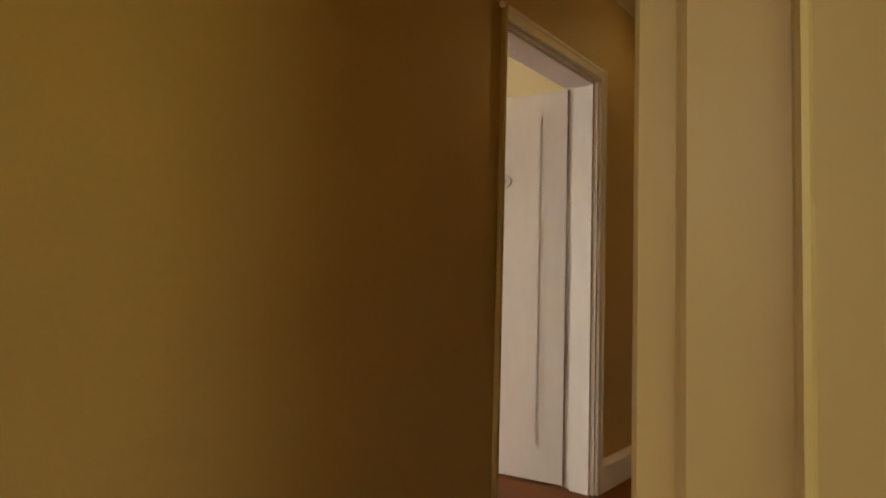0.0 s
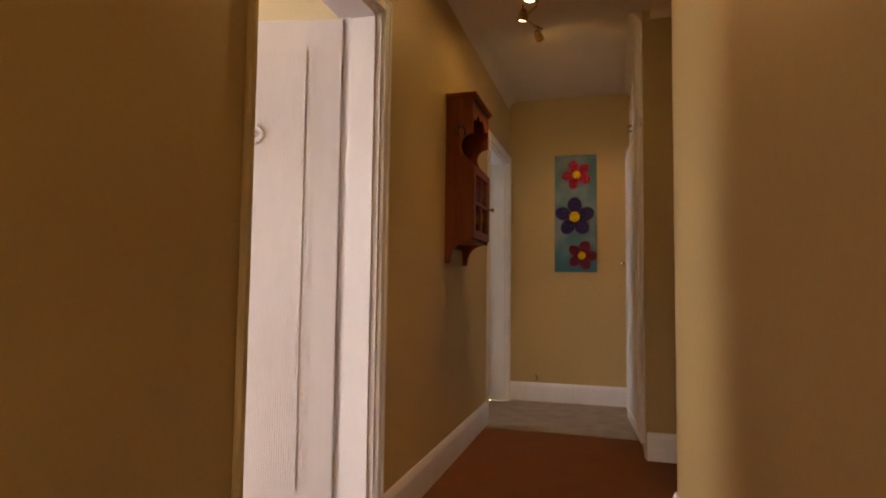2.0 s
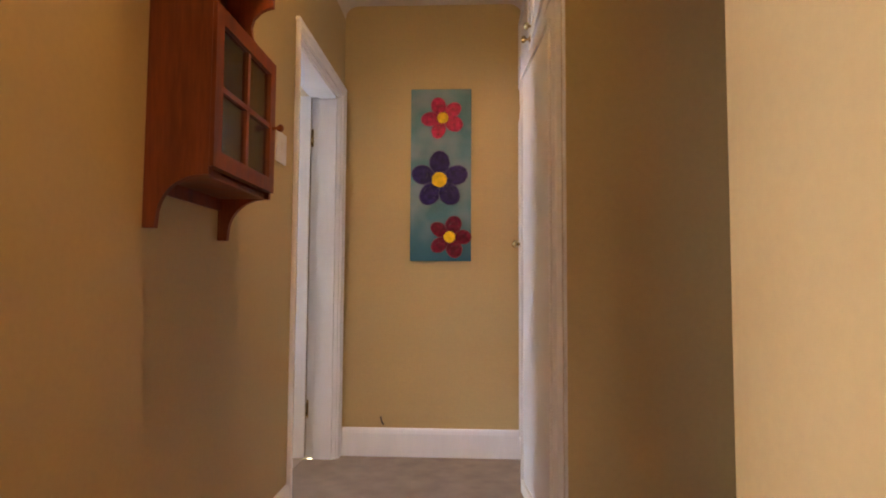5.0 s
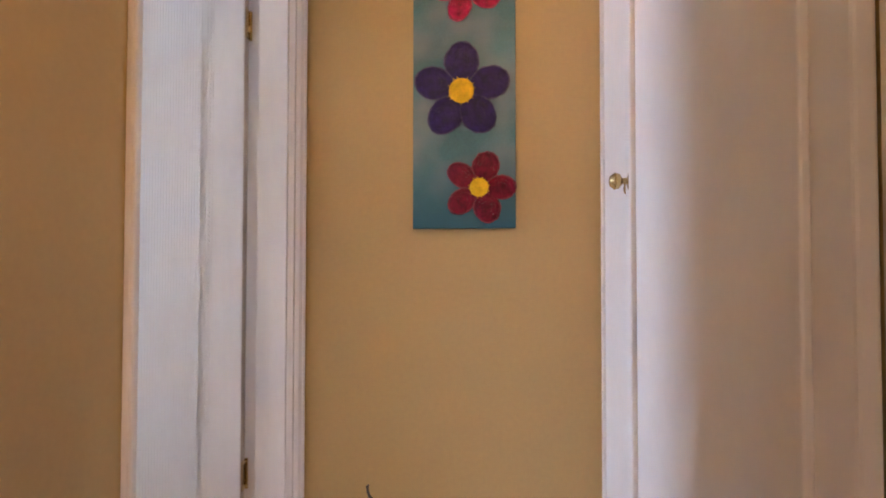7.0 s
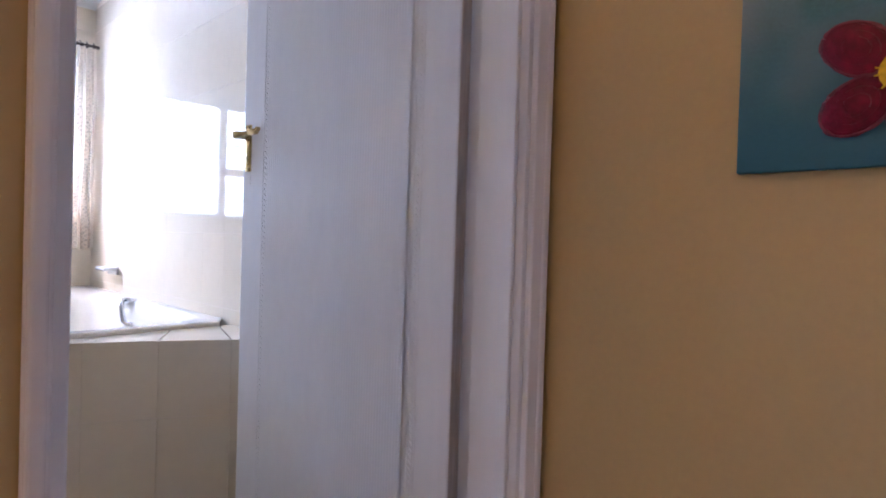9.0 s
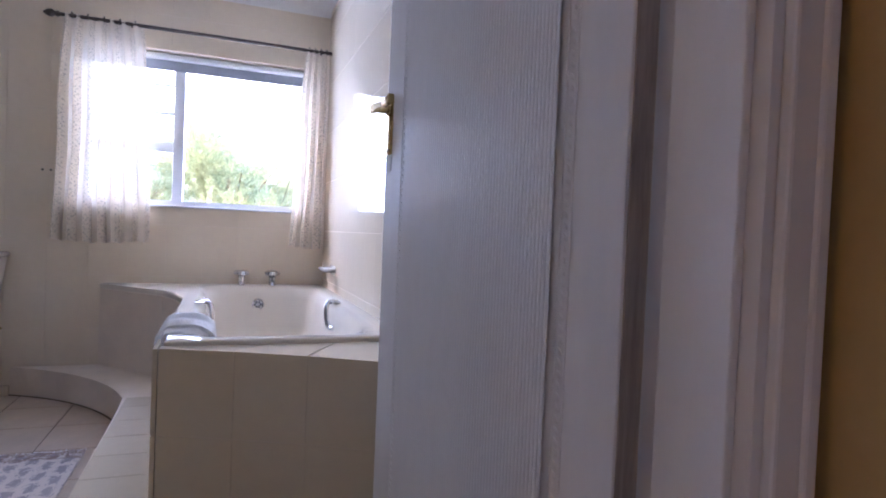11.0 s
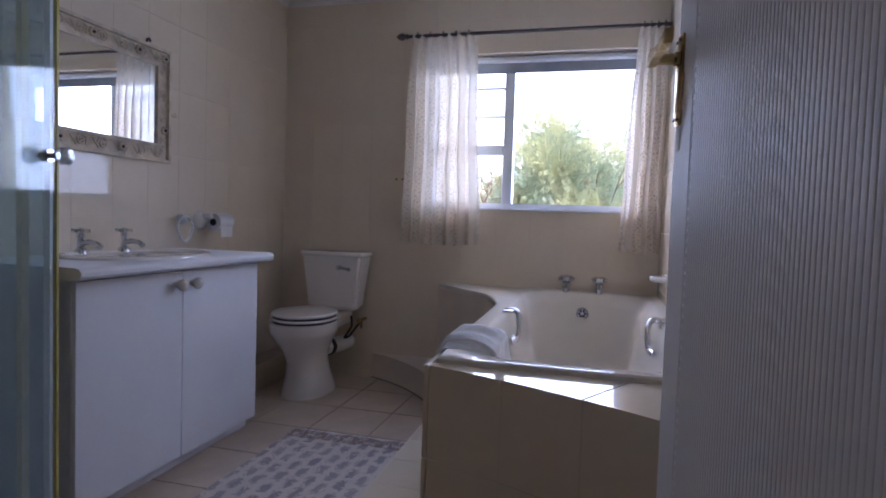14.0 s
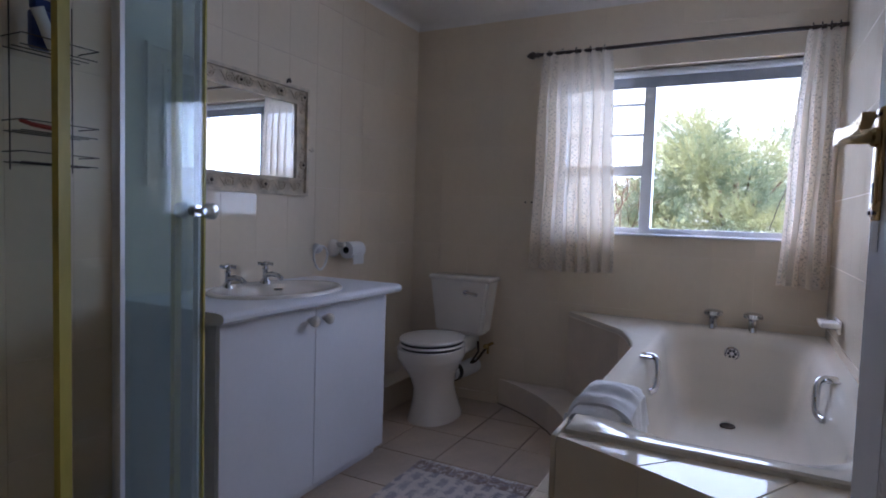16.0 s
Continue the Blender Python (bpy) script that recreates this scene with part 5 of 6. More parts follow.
def vanity():
    root = thing("vanity_cabinet", pose(-1.865, -2.065, 0), "white melamine bathroom vanity with two doors", "vanity cabinet")
    hw, d0, d1 = 0.492, WALLS + 2.065 + 0.006, 0.205
    bm = boxes((-hw, hw, d0, d1, 0.065, 0.785), (-hw + 0.03, hw - 0.02, d0, d1 - 0.03, 0.0, 0.065))
    part("carcass", bm, MELAMINE, root, smooth=False)
    for x0, x1 in ((-hw, 0.013), (0.017, hw)):
        bm = B()
        box(bm, x0, x1, d1 + 0.001, d1 + 0.018, 0.055, 0.778, 0.002)
        dr = part("door", bm, MELAMINE, root, smooth=False)
        bm = B()
        kx = 0.055 if x0 > 0 else -0.032
        lathe(bm, [(0.011, 0.0), (0.010, 0.010), (0.012, 0.015), (0.019, 0.020), (0.0225, 0.030), (0.021, 0.038), (0.013, 0.046), (0.003, 0.048)],
              Matrix.Translation((kx, d1 + 0.018, 0.728)) @ Matrix.Rotation(radians(-90), 4, "X"), 16)
        part("knob", bm, CERAMIC, dr, "round white knob")
    bm = B()
    box(bm, -hw - 0.004, -hw + 0.02, d1 - 0.06, d1 - 0.035, 0.0, 0.065)
    part("foot", bm, MELAMINE, root, smooth=False)
    top = thing("vanity_worktop", pose(-1.865, -2.065, 0.787), "white post-formed worktop with rounded front edge", "worktop")
    bm = B()
    prism(bm, [(d0, 0.0), (0.26, 0.0), (0.285, 0.004), (0.295, 0.014), (0.296, 0.026), (0.288, 0.036), (0.27, 0.040), (d0, 0.040)],
          lambda u, v, d: Vector((d, u, v)), -hw - 0.02, hw + 0.05)
    part("slab", bm, MELAMINE, top)
    sink = thing("wash_basin", pose(-1.85, -2.04, 0.827), "white oval inset ceramic wash basin", "wash basin")
    bm = B()
    prof = [(1.0, 0.0), (0.995, 0.006), (0.97, 0.011), (0.92, 0.012), (0.87, 0.008), (0.82, 0.0045), (0.6, 0.002), (0.3, 0.001), (0.05, 0.001)]
    lathe(bm, prof, None, 48, 0.315, 0.222)
    part("bowl", bm, CERAMIC, sink)
    bm = B()
    lathe(bm, [(0.02, 0.002), (0.018, 0.006), (0.004, 0.004)], None, 16)
    part("waste", bm, CHROME, sink)
    for x in (-1.745, -1.955):
        tp = thing("basin_tap", pose(x, -2.215, 0.84), "chrome basin tap with cross-head handle", "tap", "pair of chrome basin taps")
        bm = B()
        lathe(bm, [(0.024, -0.012), (0.022, 0.004), (0.012, 0.014), (0.011, 0.05), (0.015, 0.055), (0.010, 0.068)], None, 16)
        tube(bm, [(0, 0, 0.028), (0, 0.04, 0.036), (0, 0.075, 0.032), (0, 0.095, 0.018)], 0.010, 10, radii=[0.011, 0.011, 0.010, 0.011])
        part("body", bm, CHROME, tp)
        bm = B()
        for a in (20, 110):
            c, s = math.cos(radians(a)), math.sin(radians(a))
            tube(bm, [(-0.032 * c, -0.032 * s, 0.078), (-0.014 * c, -0.014 * s, 0.078), (0.014 * c, 0.014 * s, 0.078), (0.032 * c, 0.032 * s, 0.078)], 0.006, 8,
                 radii=[0.008, 0.005, 0.005, 0.008])
        lathe(bm, [(0.008, 0.066), (0.013, 0.072), (0.012, 0.086), (0.004, 0.090)], None, 14)
        part("cross_handle", bm, CHROME, tp)


vanity()


def wall_mirror():
    root = thing("wall_mirror", pose(-1.86, WALLS + 0.008, 1.485), "wall mirror in a worn cream frame with scrolled openwork", "mirror")
    hw, hh, f = 0.435, 0.258, 0.082
    bm = B()
    box(bm, -hw + f - 0.008, hw - f + 0.008, 0.0, 0.006, -hh + f - 0.008, hh - f + 0.008)
    part("mirror_glass", bm, MIRROR, root, "silvered mirror glass", smooth=False)
    bm = B()
    ring(bm, -hw, hw, -hh, hh, 0.014, 0.002, 0.020, lambda u, v, d: Vector((u, d, v)))
    part("frame", bm, ANTIQUE, root, smooth=False)
    bm = B()
    ring(bm, -hw + f - 0.014, hw - f + 0.014, -hh + f - 0.014, hh - f + 0.014, 0.014, 0.002, 0.016, lambda u, v, d: Vector((u, d, v)))
    part("inner_frame", bm, ANTIQUE, root, smooth=False)
    bm = B()
    for b in ((-hw + 0.01, hw - 0.01, -hh + 0.01, -hh + f), (-hw + 0.01, hw - 0.01, hh - f, hh - 0.01), (-hw + 0.01, -hw + f, -hh + f, hh - f), (hw - f, hw - 0.01, -hh + f, hh - f)):
        box(bm, b[0], b[1], 0.001, 0.004, b[2], b[3])
    part("frame_backing", bm, ANTIQUE, root, "cream frame backing", smooth=False)

    def scroll(cx, cz, r, flip, turn):
        pts = []
        for k in range(26):
            a = k / 25 * 3.4 * math.pi
            rr = r * (1 - k / 25 * 0.85)
            x, z = rr * math.cos(a) * flip, rr * math.sin(a)
            c, s = math.cos(turn), math.sin(turn)
            pts.append((cx + c * x - s * z, 0.010, cz + s * x + c * z))
        return pts
    mid = f / 2 + 0.002
    for sgn in (-1, 1):
        for k in range(8):
            bm = B()
            cx = -hw + 0.07 + k * (2 * hw - 0.14) / 7
            tube(bm, scroll(cx, sgn * (hh - mid), 0.026, 1 if k % 2 else -1, 0.6 * (k % 3)), 0.0035, 6)
            x1 = cx + (2 * hw - 0.14) / 14
            tube(bm, [(cx + 0.02, 0.010, sgn * (hh - mid) - 0.02), (x1, 0.012, sgn * (hh - mid) + 0.018), (x1 + 0.03, 0.010, sgn * (hh - mid) + 0.01)], 0.003, 6)
            part("scroll", bm, ANTIQUE, root)
        for k in range(4):
            bm = B()
            cz = -hh + 0.10 + k * (2 * hh - 0.20) / 3
            tube(bm, scroll(sgn * (hw - mid), cz, 0.026, 1 if k % 2 else -1, 1.57), 0.0035, 6)
            part("scroll", bm, ANTIQUE, root)
    for x, z in ((0.0, hh - mid), (-0.24, hh - mid), (0.24, hh - mid), (-0.40, hh - mid), (-0.40, -0.11), (-0.15, -hh + mid), (0.15, -hh + mid), (0.40, 0.1)):
        bm = B()
        for k in range(6):
            a = radians(60 * k)
            bmesh.ops.create_icosphere(bm, subdivisions=1, radius=0.009, matrix=Matrix.Translation((x + 0.013 * math.cos(a), 0.012, z + 0.013 * math.sin(a))))
        fl = part("frame_flower", bm, ANTIQUE, root)
        bm = B()
        bmesh.ops.create_icosphere(bm, subdivisions=1, radius=0.007, matrix=Matrix.Translation((x, 0.02, z)))
        part("bead", bm, DARK_METAL, fl)
    bm = B()
    tube(bm, [(-0.29, 0.004, hh - 0.01), (-0.295, 0.008, hh + 0.02), (-0.305, 0.008, hh + 0.026), (-0.315, 0.006, hh + 0.012)], 0.005, 8)
    part("hanger", bm, DARK_METAL, root)
    bm = B()
    prism(bm, [(-hw - 0.004, 0.0), (-hw - 0.018, 0.014), (-hw - 0.040, 0.012), (-hw - 0.052, 0.0), (-hw - 0.034, -0.010), (-hw - 0.016, -0.008)],
          lambda u, v, d: Vector((u, d, v - 0.02 + 0.25 * (u + hw))), 0.008, 0.012)
    part("leaf", bm, ANTIQUE, root, "small cream metal leaf", smooth=False)


wall_mirror()


def towel_ring():
    root = thing("towel_ring", pose(-2.385, WALLS + 0.008, 0.965), "clear plastic towel ring on the tiled wall", "towel ring")
    bm = B()
    lathe(bm, [(0.026, 0.0), (0.024, 0.02), (0.012, 0.035), (0.004, 0.038)], Matrix.Rotation(radians(-90), 4, "X"), 16)
    part("mount", bm, WHITE_PLASTIC, root)
    bm = B()
    tube(bm, [(0.052 * math.sin(t) * (1 - 0.25 * math.cos(t)), 0.032, -0.046 - 0.060 * math.cos(t)) for t in [2 * math.pi * k / 24 for k in range(25)]], 0.006, 8, cap=False)
    part("ring", bm, WHITE_PLASTIC, root)


towel_ring()


def toilet_paper():
    root = thing("toilet_roll", pose(-2.60, WALLS + 0.06, 0.955), "white toilet roll on a ceramic wall holder", "toilet paper")
    bm = B()
    tube(bm, [(-0.06, 0.02, 0), (0.055, 0.02, 0)], 0.045, 22)
    rl = part("roll", bm, PAPER, root)
    # solid disc; the shade inside the hollow core is its black colour
    bm = B()
    tube(bm, [(0.054, 0.02, 0), (0.058, 0.02, 0)], 0.018, 14)
    part("core", bm, BLACK, rl, "black disc for the shaded hollow of the roll")
    bm = B()
    lathe(bm, [(0.048, -0.052), (0.047, -0.040), (0.038, -0.026), (0.020, -0.016)], Matrix.Translation((0.075, 0, 0.008)) @ Matrix.Rotation(radians(-90), 4, "X"), 20)
    box(bm, 0.062, 0.088, -0.05, 0.028, 0.016, 0.042, 0.010)
    part("holder", bm, CERAMIC, root, "white ceramic holder")
    bm = B()
    box(bm, -0.05, 0.045, 0.058, 0.060, -0.075, 0.01)
    part("loose_sheet", bm, PAPER, rl, smooth=False)


toilet_paper()


def rug():
    root = thing("bath_rug", pose(-1.80, -1.37, 0.0), "printed pale and grey cotton bath rug with fringe", "rug")
    bm = B()
    n, m = 30, 14
    top = [[bm.verts.new((-0.58 + 1.16 * i / n, -0.27 + 0.54 * j / m, 0.010 + 0.0025 * math.sin(i * 1.3 + j) + 0.002 * math.sin(j * 2.1)))
            for j in range(m + 1)] for i in range(n + 1)]
    for i in range(n):
        for j in range(m):
            bm.faces.new((top[i][j], top[i + 1][j], top[i + 1][j + 1], top[i][j + 1]))
    r = bmesh.ops.extrude_face_region(bm, geom=list(bm.faces))
    for v in r["geom"]:
        if isinstance(v, bmesh.types.BMVert):
            v.co.z = 0.001
    part("weave", bm, RUG, root)
    rnd = random.Random(4)
    bm = B()
    for sgn in (-1, 1):
        for k in range(60):
            y = -0.268 + 0.536 * k / 59
            tube(bm, [(sgn * 0.575, y, 0.007), (sgn * (0.60 + rnd.uniform(0, 0.012)), y + rnd.uniform(-0.006, 0.006), 0.003)], 0.0022, 4)
    tagged(part("fringe", bm, TOWEL, root), "short cotton fringe", kind="stuff")


rug()


def shower():
    """A corner shower: glazed door standing a little open, side panel by the washstand."""
    root = thing("shower_enclosure", pose(0, 0, 0), "glass corner shower enclosure with door ajar and yellowed seals", "shower enclosure")
    bm = B()
    box(bm, -1.30, -0.19, -1.86, WALLS + 0.008, 0.0, 0.10, 0.012)
    part("tray", bm, CERAMIC, root, "white shower tray")
    bm = B()
    box(bm, -1.322, -1.314, WALLS + 0.03, -1.875, 0.10, 1.93)
    part("side_glass", bm, SHOWER_GLASS, root, "clear glass side panel", smooth=False)
    bm = boxes((-1.332, -1.304, WALLS + 0.008, WALLS + 0.032, 0.10, 1.95), (-1.332, -1.304, -1.885, -1.862, 0.10, 1.95),
               (-1.332, -1.304, WALLS + 0.03, -1.88, 1.93, 1.955))
    part("side_frame", bm, ALU, root, "white aluminium shower frame", smooth=False)
    h, e = Vector((-0.826, -1.745)), Vector((-1.285, -1.815))
    d = (e - h).normalized()
    nrm = Vector((-d.y, d.x))

    def slab(a, b, t, z0, z1):
        bm = B()
        p, q = h + d * a, h + d * b
        prism(bm, [tuple(p - nrm * t), tuple(q - nrm * t), tuple(q + nrm * t), tuple(p + nrm * t)], lambda u, v, s: Vector((u, v, s)), z0, z1)
        return bm
    L = (e - h).length
    part("fixed_glass", slab(0.016, 0.335 * L, 0.003, 0.125, 1.90), GLASS, root, "clear fixed glass pane", smooth=False)
    part("door_glass", slab(0.344 * L + 0.008, L - 0.006, 0.003, 0.125, 1.90), SHOWER_GLASS, root, "clear glass shower door", smooth=False)
    part("door_edge_rail", slab(0.335 * L, 0.344 * L + 0.010, 0.007, 0.115, 1.95), ALU, root, "pale metal door rail", smooth=False)
    part("hinge_seal", slab(-0.012, 0.018, 0.010, 0.115, 1.95), VINYL, root, "yellowed vinyl strip", smooth=False)
    # added: a yellow strip behind the door glass and a narrow pane holding it
    part("added_strip", boxes((-1.285, -1.262, -1.935, -1.915, 0.10, 1.93)), VINYL, root, "yellowed vinyl strip", smooth=False)
    part("added_pane", boxes((-1.314, -1.285, -1.928, -1.922, 0.10, 1.93)), GLASS, root, "narrow clear pane added to carry the strip", smooth=False)
    part("edge_seal", slab(L - 0.008, L, 0.006, 0.12, 1.905), VINYL, root, "yellowed vinyl strip", smooth=False)
    bm = B()
    k = h + d * (L - 0.035)
    m = Matrix.Translation((k.x, k.y, 1.145)) @ Matrix.Rotation(math.atan2(nrm.y, nrm.x), 4, "Z") @ Matrix.Rotation(radians(90), 4, "Y")
    for s in (1, -1):
        lathe(bm, [(0.012, s * 0.03), (0.020, s * 0.034), (0.025, s * 0.044), (0.022, s * 0.056), (0.025, s * 0.062), (0.017, s * 0.070), (0.003, s * 0.071)], m, 10)
    part("knob", bm, CRYSTAL, root, "clear faceted plastic double knob", smooth=False)
    bm = B()
    lathe(bm, [(0.009, -0.033), (0.009, 0.033)], m, 14)
    lathe(bm, [(0.017, -0.010), (0.017, 0.010)], m, 14)
    part("knob_spindle", bm, CHROME, root, "chrome spindle")
    return root


shower()


def shower_caddy():
    root = thing("shower_caddy", pose(-1.08, WALLS + 0.01, 1.27), "wire shower caddy hung on the tiles", "shower caddy")
    bm = B()
    for z in (0.0, 0.09, 0.33):
        for k in range(3):
            tube(bm, [(-0.11, 0.012 + 0.045 * k, z), (0.11, 0.012 + 0.045 * k, z)], 0.0019, 6)
        tube(bm, [(-0.11, 0.005, z + 0.03), (-0.11, 0.11, z + 0.03), (0.11, 0.11, z + 0.03), (0.11, 0.005, z + 0.03)], 0.0019, 6)
    for x in (-0.09, 0.09):
        tube(bm, [(x, 0.004, -0.02), (x, 0.004, 0.50)], 0.0019, 6)
    part("wire_frame", bm, DARK_METAL, root)
    b = thing("shampoo_bottle", pose(-1.055, WALLS + 0.065, 1.606), "dark blue plastic shampoo bottle in the caddy", "bottle")
    bm = B()
    box(bm, -0.034, 0.034, -0.022, 0.022, 0.0, 0.115, 0.012, 3)
    part("body", bm, BLUE_PLASTIC, b)
    bm = B()
    box(bm, -0.03, 0.03, -0.02, 0.02, 0.116, 0.145, 0.008, 2)
    part("cap", bm, BLUE_PLASTIC, b)
    b = thing("cream_tube", pose(-1.075, WALLS + 0.095, 1.604, 0, 24, 0), "white plastic cream tube leaning in the caddy", "tube")
    bm = B()
    lathe(bm, [(0.018, 0.0), (0.019, 0.02), (0.018, 0.09), (0.020, 0.125)], None, 16, 1.0, 0.6)
    part("body", bm, WHITE_PLASTIC, b)
    b = thing("razor", pose(-1.05, WALLS + 0.07, 1.372), "red plastic razor lying in the caddy", "razor")
    bm = B()
    tube(bm, [(-0.05, 0, 0.006), (0.03, 0, 0.012), (0.06, 0, 0.02)], 0.007, 8)
    part("grip", bm, RED_PLASTIC, b)


shower_caddy()

# ---- outside ----
structure("backdrop", boxes((-90.5, -90, -110, 110, -3.2, 85)), glow_material("bright_hazy_sky", (0.72, 0.87, 1.0), 0.9), "bright white hazy sky", "sky")
structure("ground", boxes((-400, 400, -400, 400, -3.4, -3.2)), GRASS, "dry grassy ground far below the window", "ground")


def tree(x, y, z0, height, spread, seed, plumes, needles, size):
    """A broad conifer: trunk, limbs, and plumes of fine needles fanning out from the limb ends, with gaps between."""
    root = thing("tree", pose(x, y, z0), "broad feathery green tree in sunlight outside the window", "tree", "trees outside")
    rnd = random.Random(seed)
    bm = B()
    tube(bm, [(0, 0, 0), (0.1, 0.05, height * 0.25), (0.0, 0.1, height * 0.5), (0.1, 0, height * 0.86)], 0.2, 9, radii=[0.26, 0.2, 0.14, 0.04])
    part("trunk", bm, BARK, root)
    heads = []
    for k in range(34):
        a = k * 2.4 + rnd.uniform(-0.3, 0.3)
        f = 0.34 + 0.60 * (k / 33) ** 0.9
        reach = spread * math.sqrt(max(0.05, 1 - ((f - 0.45) / 0.57) ** 2)) * rnd.uniform(0.72, 1.08)
        p0 = Vector((0.05, 0.05, height * f * 0.80))
        p1 = Vector((math.cos(a) * reach, math.sin(a) * reach, height * (f + rnd.uniform(-0.02, 0.05))))
        mid = p0.lerp(p1, 0.5) - Vector((0, 0, 0.12))
        bm = B()
        tube(bm, [p0, mid, p1], 0.05, 6, radii=[0.05, 0.025, 0.008])
        part("limb", bm, BARK, root)
        heads.append(p1)
    for k in range(46):
        a, f = rnd.uniform(0, 2 * math.pi), rnd.uniform(0.45, 0.97)
        reach = spread * math.sqrt(max(0.03, 1 - ((f - 0.45) / 0.55) ** 2)) * rnd.uniform(0.75, 1.0)
        heads.append(Vector((math.cos(a) * reach, math.sin(a) * reach, height * f * rnd.uniform(0.97, 1.0))))
    clumps = [(p, spread * rnd.uniform(0.16, 0.30)) for p in heads]
    verts, faces = [], []
    for _ in range(plumes):
        tip, wide = rnd.choice(clumps)
        o = Vector((rnd.gauss(0, 1), rnd.gauss(0, 1), rnd.gauss(0.25, 0.9))).normalized()
        c = tip + o * wide * rnd.random() ** 0.35
        axis = (o + Vector((rnd.gauss(0, 0.22), rnd.gauss(0, 0.22), 0.45))).normalized()
        side = axis.cross(Vector((rnd.gauss(0, 1), rnd.gauss(0, 1), rnd.gauss(0, 1)))).normalized()
        other = axis.cross(side)
        long = size * rnd.uniform(0.7, 1.35)
        for _ in range(needles):
            b, out, q = rnd.uniform(0, 2 * math.pi), rnd.random() ** 0.7, rnd.random()
            way = (axis * (0.75 + 0.5 * q) + (side * math.cos(b) + other * math.sin(b)) * out * 0.75).normalized()
            p = c + axis * long * (q - 0.35) + way * long * 0.08
            ln = long * rnd.uniform(0.25, 0.5)
            w = way.cross(Vector((rnd.gauss(0, 1), rnd.gauss(0, 1), rnd.gauss(0, 1)))).normalized() * ln * 0.075
            i = len(verts)
            verts += [p - w, p + way * ln * 0.6 - w * 0.8, p + way * ln + Vector((0, 0, -0.02)), p + way * ln * 0.6 + w * 0.8]
            faces.append((i, i + 1, i + 2, i + 3))
    me = bpy.data.meshes.new("crown")
    me.from_pydata([tuple(v) for v in verts], [], faces)
    me.materials.append(FOLIAGE)
    ob = new("crown", me)
    ob.parent = root
    tagged(ob, "feathery green foliage", kind="stuff")


tree(-12.2, -0.55, -3.2, 6.05, 2.35, 3, 9000, 30, 0.26)
tree(-15.5, -5.6, -3.2, 4.6, 2.3, 9, 500, 36, 0.4)
tree(-16.0, 4.6, -3.2, 5.6, 2.6, 12, 500, 36, 0.4)


def dry_shrub(x, y, z0, height, seed):
    """A leafless shrub of forking grey twigs."""
    root = thing("dry_shrub", pose(x, y, z0), "leafless grey-brown shrub of forking twigs outside", "shrub")
    rnd = random.Random(seed)
    stems, twigs = B(), B()

    def grow(p, d, ln, r, level):
        q = p + d * ln
        bend = p.lerp(q, 0.5) + Vector((rnd.gauss(0, 1), rnd.gauss(0, 1), rnd.gauss(0, 1))) * ln * 0.06
        tube(stems if level < 3 else twigs, [p, bend, q], r, 6 if level < 3 else 4, radii=[r, r * 0.85, r * 0.7])
        if level < 7:
            for _ in range(2 if level else 4):
                e = (d + Vector((rnd.gauss(0, 0.42), rnd.gauss(0, 0.42), rnd.gauss(0.10, 0.30)))).normalized()
                grow(q, e, ln * rnd.uniform(0.62, 0.86), r * 0.66, level + 1)
    grow(Vector((0, 0, 0)), Vector((0, 0, 1)), height * 0.30, 0.07, 0)
    part("stem", stems, BARK, root)
    tagged(part("twigs", twigs, BARK, root), "fine bare grey twigs", kind="stuff")


dry_shrub(-9.4, -2.95, -3.2, 5.0, 21)

# ---- tiles, laid piece by piece ----
TILE_CACHE = {}


def tile_mesh(w, h, t, mat, name="tile"):
    key = (round(w, 3), round(h, 3), t, mat.name)
    if key not in TILE_CACHE:
        bm = B()
        e = min(0.0005, w / 6, h / 6)
        lo = [bm.verts.new(c) for c in ((0, 0, 0), (w, 0, 0), (w, h, 0), (0, h, 0))]
        mi = [bm.verts.new(c) for c in ((0, 0, t - e), (w, 0, t - e), (w, h, t - e), (0, h, t - e))]
        hi = [bm.verts.new(c) for c in ((e, e, t), (w - e, e, t), (w - e, h - e, t), (e, h - e, t))]
        for a, b in ((lo, mi), (mi, hi)):
            for k in range(4):
                bm.faces.new((a[k], a[(k + 1) % 4], b[(k + 1) % 4], b[k]))
        bm.faces.new(hi)
        TILE_CACHE[key] = finish(name, bm, mat)
    return TILE_CACHE[key]


def minus(rect, hole):
    """The parts of a rectangle outside a hole."""
    u0, v0, u1, v1 = rect
    a0, b0, a1, b1 = hole
    if a0 >= u1 or a1 <= u0 or b0 >= v1 or b1 <= v0:
        return [rect]
    out = []
    if a0 > u0:
        out.append((u0, v0, a0, v1))
    if a1 < u1:
        out.append((a1, v0, u1, v1))
    m0, m1 = max(u0, a0), min(u1, a1)
    if b0 > v0:
        out.append((m0, v0, m1, b0))
    if b1 < v1:
        out.append((m0, b1, m1, v1))
    return out


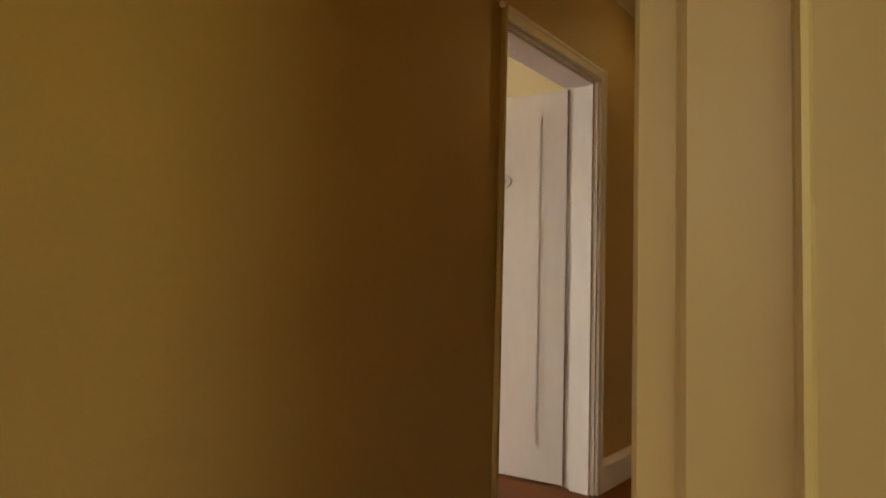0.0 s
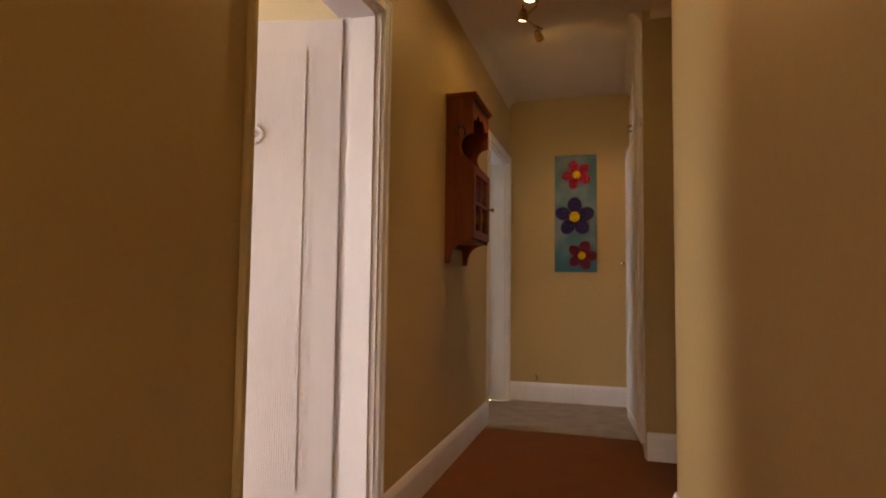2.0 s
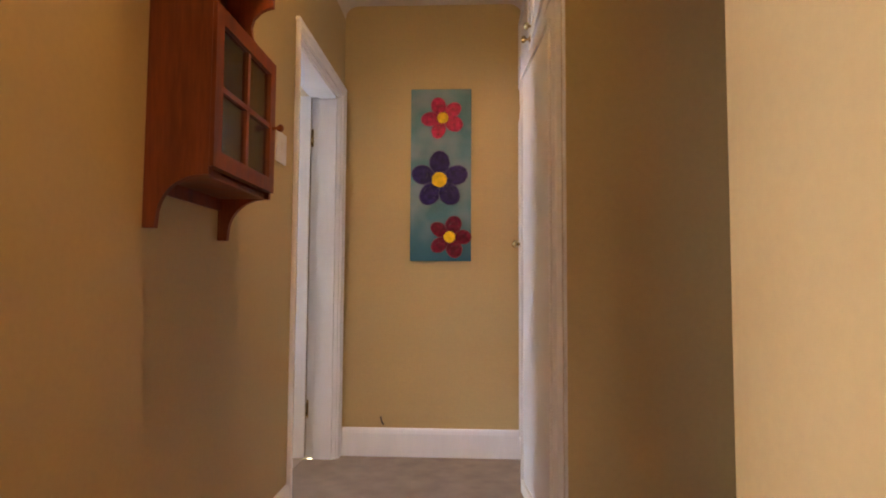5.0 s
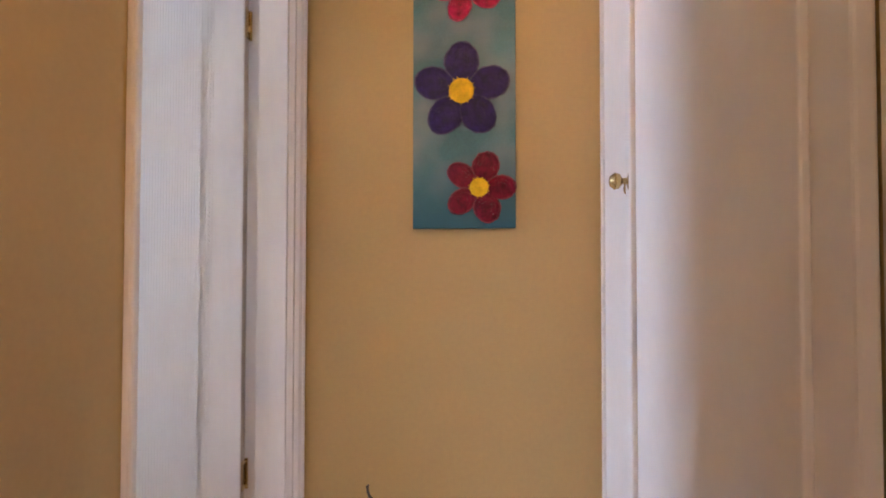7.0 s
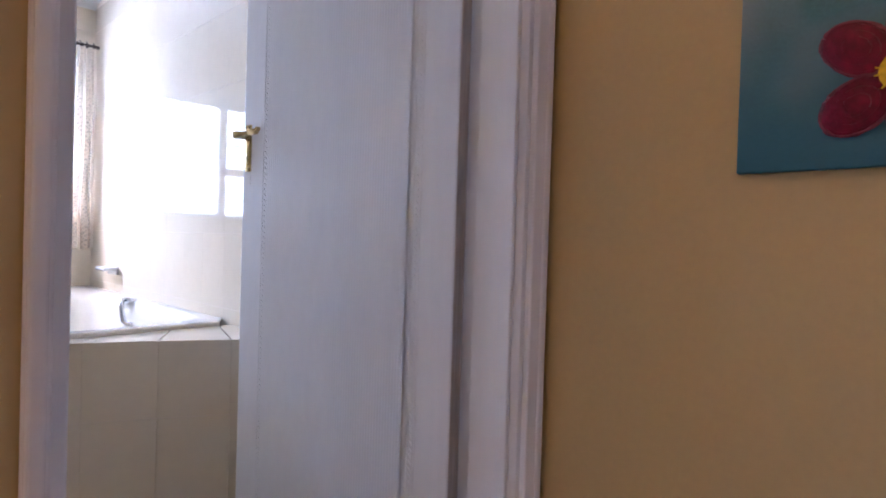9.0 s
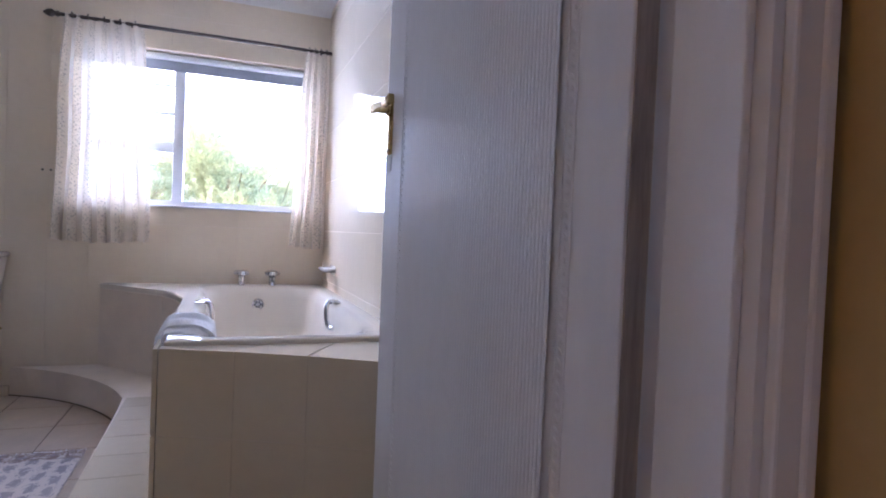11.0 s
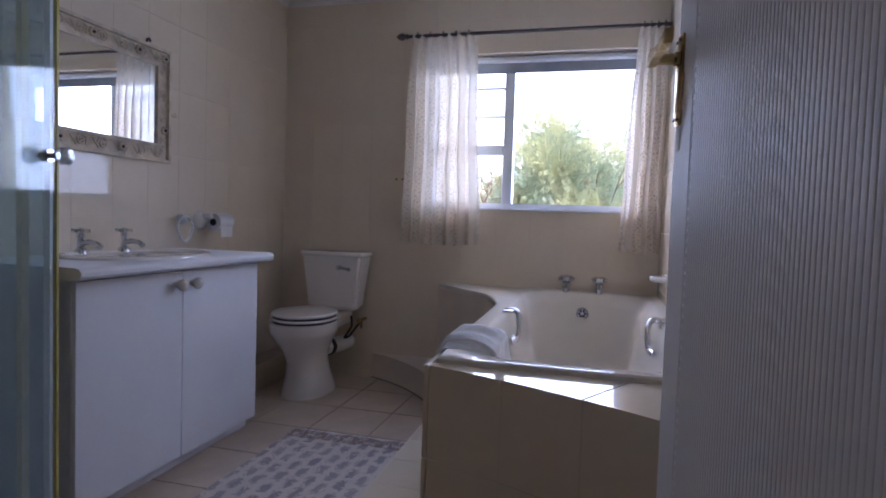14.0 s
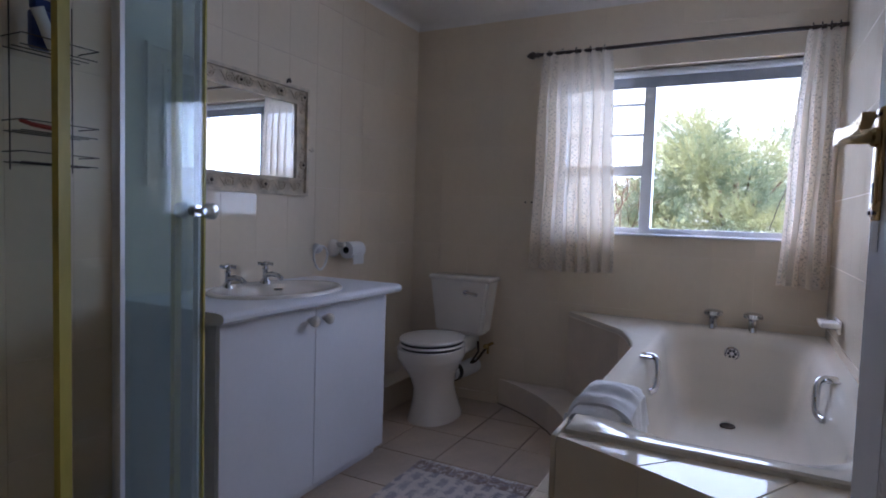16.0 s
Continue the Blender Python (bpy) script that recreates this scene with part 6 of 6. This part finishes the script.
def lay(parent, m, u0, u1, v0, v1, pu, pv, ou, ov, mat, holes=(), gap=0.0022, t=0.0016, gap_u=None):
    """Lays tiles on the plane of m (u along its x, v along its y, outwards along its z)."""
    gu = gap if gap_u is None else gap_u
    i0, j0 = math.floor((u0 - ou) / pu), math.floor((v0 - ov) / pv)
    for i in range(i0, math.ceil((u1 - ou) / pu)):
        for j in range(j0, math.ceil((v1 - ov) / pv)):
            a0, a1 = max(u0, ou + i * pu), min(u1, ou + (i + 1) * pu)
            b0, b1 = max(v0, ov + j * pv), min(v1, ov + (j + 1) * pv)
            rects = [(a0, b0, a1, b1)]
            for hole in holes:
                rects = [q for r in rects for q in minus(r, hole)]
            for r in rects:
                w, h = r[2] - r[0] - gu, r[3] - r[1] - gap
                if w < 0.012 or h < 0.012:
                    continue
                ob = new("tile", tile_mesh(w, h, t, mat))
                ob.parent = parent
                ob.matrix_world = m @ Matrix.Translation((r[0] + gu / 2, r[1] + gap / 2, 0))


def plane(origin, u, v):
    u, v = Vector(u), Vector(v)
    w = u.cross(v)
    m = Matrix((u, v, w)).transposed().to_4x4()
    m.translation = origin
    return m


def get(name):
    return bpy.data.objects[name]


PW, PH, OZ = 0.2, 0.305, 0.057
lay(get("wall_window"), plane((XW, 0, 0), (0, 1, 0), (0, 0, 1)), WALLS, NORTH, 0, HB - 0.03, PW, PH, -2.3, OZ, TILE, ((WY0, WZ0, WY1, WZ1),), gap=0.003, gap_u=0.0004)
lay(get("wall_bath_south"), plane((0, WALLS, 0), (-1, 0, 0), (0, 0, 1)), 0.18, -XW, 0, HB - 0.03, PW, PH, 0.18, OZ, TILE, gap=0.003, gap_u=0.0004)
lay(get("wall_bath_north"), plane((0, NORTH, 0), (1, 0, 0), (0, 0, 1)), XW, -0.20, 0, HB - 0.03, PW, PH, XW, OZ, TILE, gap=0.003, gap_u=0.0004)
lay(get("floor_bathroom"), plane((0, 0, -0.0045), (1, 0, 0), (0, 1, 0)), XW, -0.18, WALLS, NORTH, 0.337, 0.30, -3.10, -1.60, FLOOR_TILE, gap=0.0065, t=0.0045)
# bowed bath front and straight side, tile by tile
front_pts = FRONT + [(-1.47, -0.75)]
ys = [-0.75, -0.54, -0.34, -0.14, 0.02]


def front_x(y):
    pts = front_pts
    for (x0, y0), (x1, y1) in zip(pts, pts[1:]):
        if y1 <= y <= y0:
            return x0 + (x1 - x0) * (y - y0) / (y1 - y0)
    return pts[-1][0] if y < -0.7 else pts[0][0]


for y0, y1 in zip(ys, ys[1:]):
    for z0, z1 in ((0.005, 0.052), (0.055, 0.345), (0.348, RIM)):
        bm = B()
        a, b = [], []
        n = 5
        for k in range(n + 1):
            y = y0 + 0.0008 + (y1 - y0 - 0.0016) * k / n
            a.append((front_x(y) - 0.001, y))
            b.append((front_x(y) + 0.003, y + 0.0012))
        prism(bm, a + b[::-1], lambda u, v, d: Vector((u, v, d)), z0, z1)
        ob = new("tile", finish("tile", bm, TILE))
        ob.parent = SURROUND
    bm = B()
    n = 5
    slant = {-0.54: -0.44, -0.34: -0.22, -0.14: -0.035}
    inner = [(-1.497, slant.get(y0, y0) + 0.003), (-1.497, slant.get(y1, y1) - 0.003)]
    outer = [(front_x(y) + 0.004, y) for y in [y0 + 0.0025 + (y1 - y0 - 0.005) * k / n for k in range(n + 1)]]
    if outer[0][0] - inner[0][0] > 0.0:
        prism(bm, [inner[0]] + outer + [inner[1]], lambda u, v, d: Vector((u, v, d)), RIM - 0.013, RIM + 0.001)
        ob = new("tile", finish("tile", bm, TILE))
        ob.parent = SURROUND
for x0 in (-1.67, -1.87, -2.07, -2.27, -2.47, -2.67):
    for z0, z1 in ((STEP + 0.003, 0.345), (0.348, RIM)):
        bm = B()
        box(bm, x0 + 0.0006, x0 + 0.1994, -0.766, -0.752, z0, z1, 0.002, 1)
        ob = new("tile", finish("tile", bm, TILE))
        ob.parent = SURROUND

# tiles on the step
lay(STEP_OB, plane((0, 0, STEP), (1, 0, 0), (0, 1, 0)), -2.62, -1.47, -0.985, -0.768, 0.2, 0.4, -1.47, -0.985, TILE)
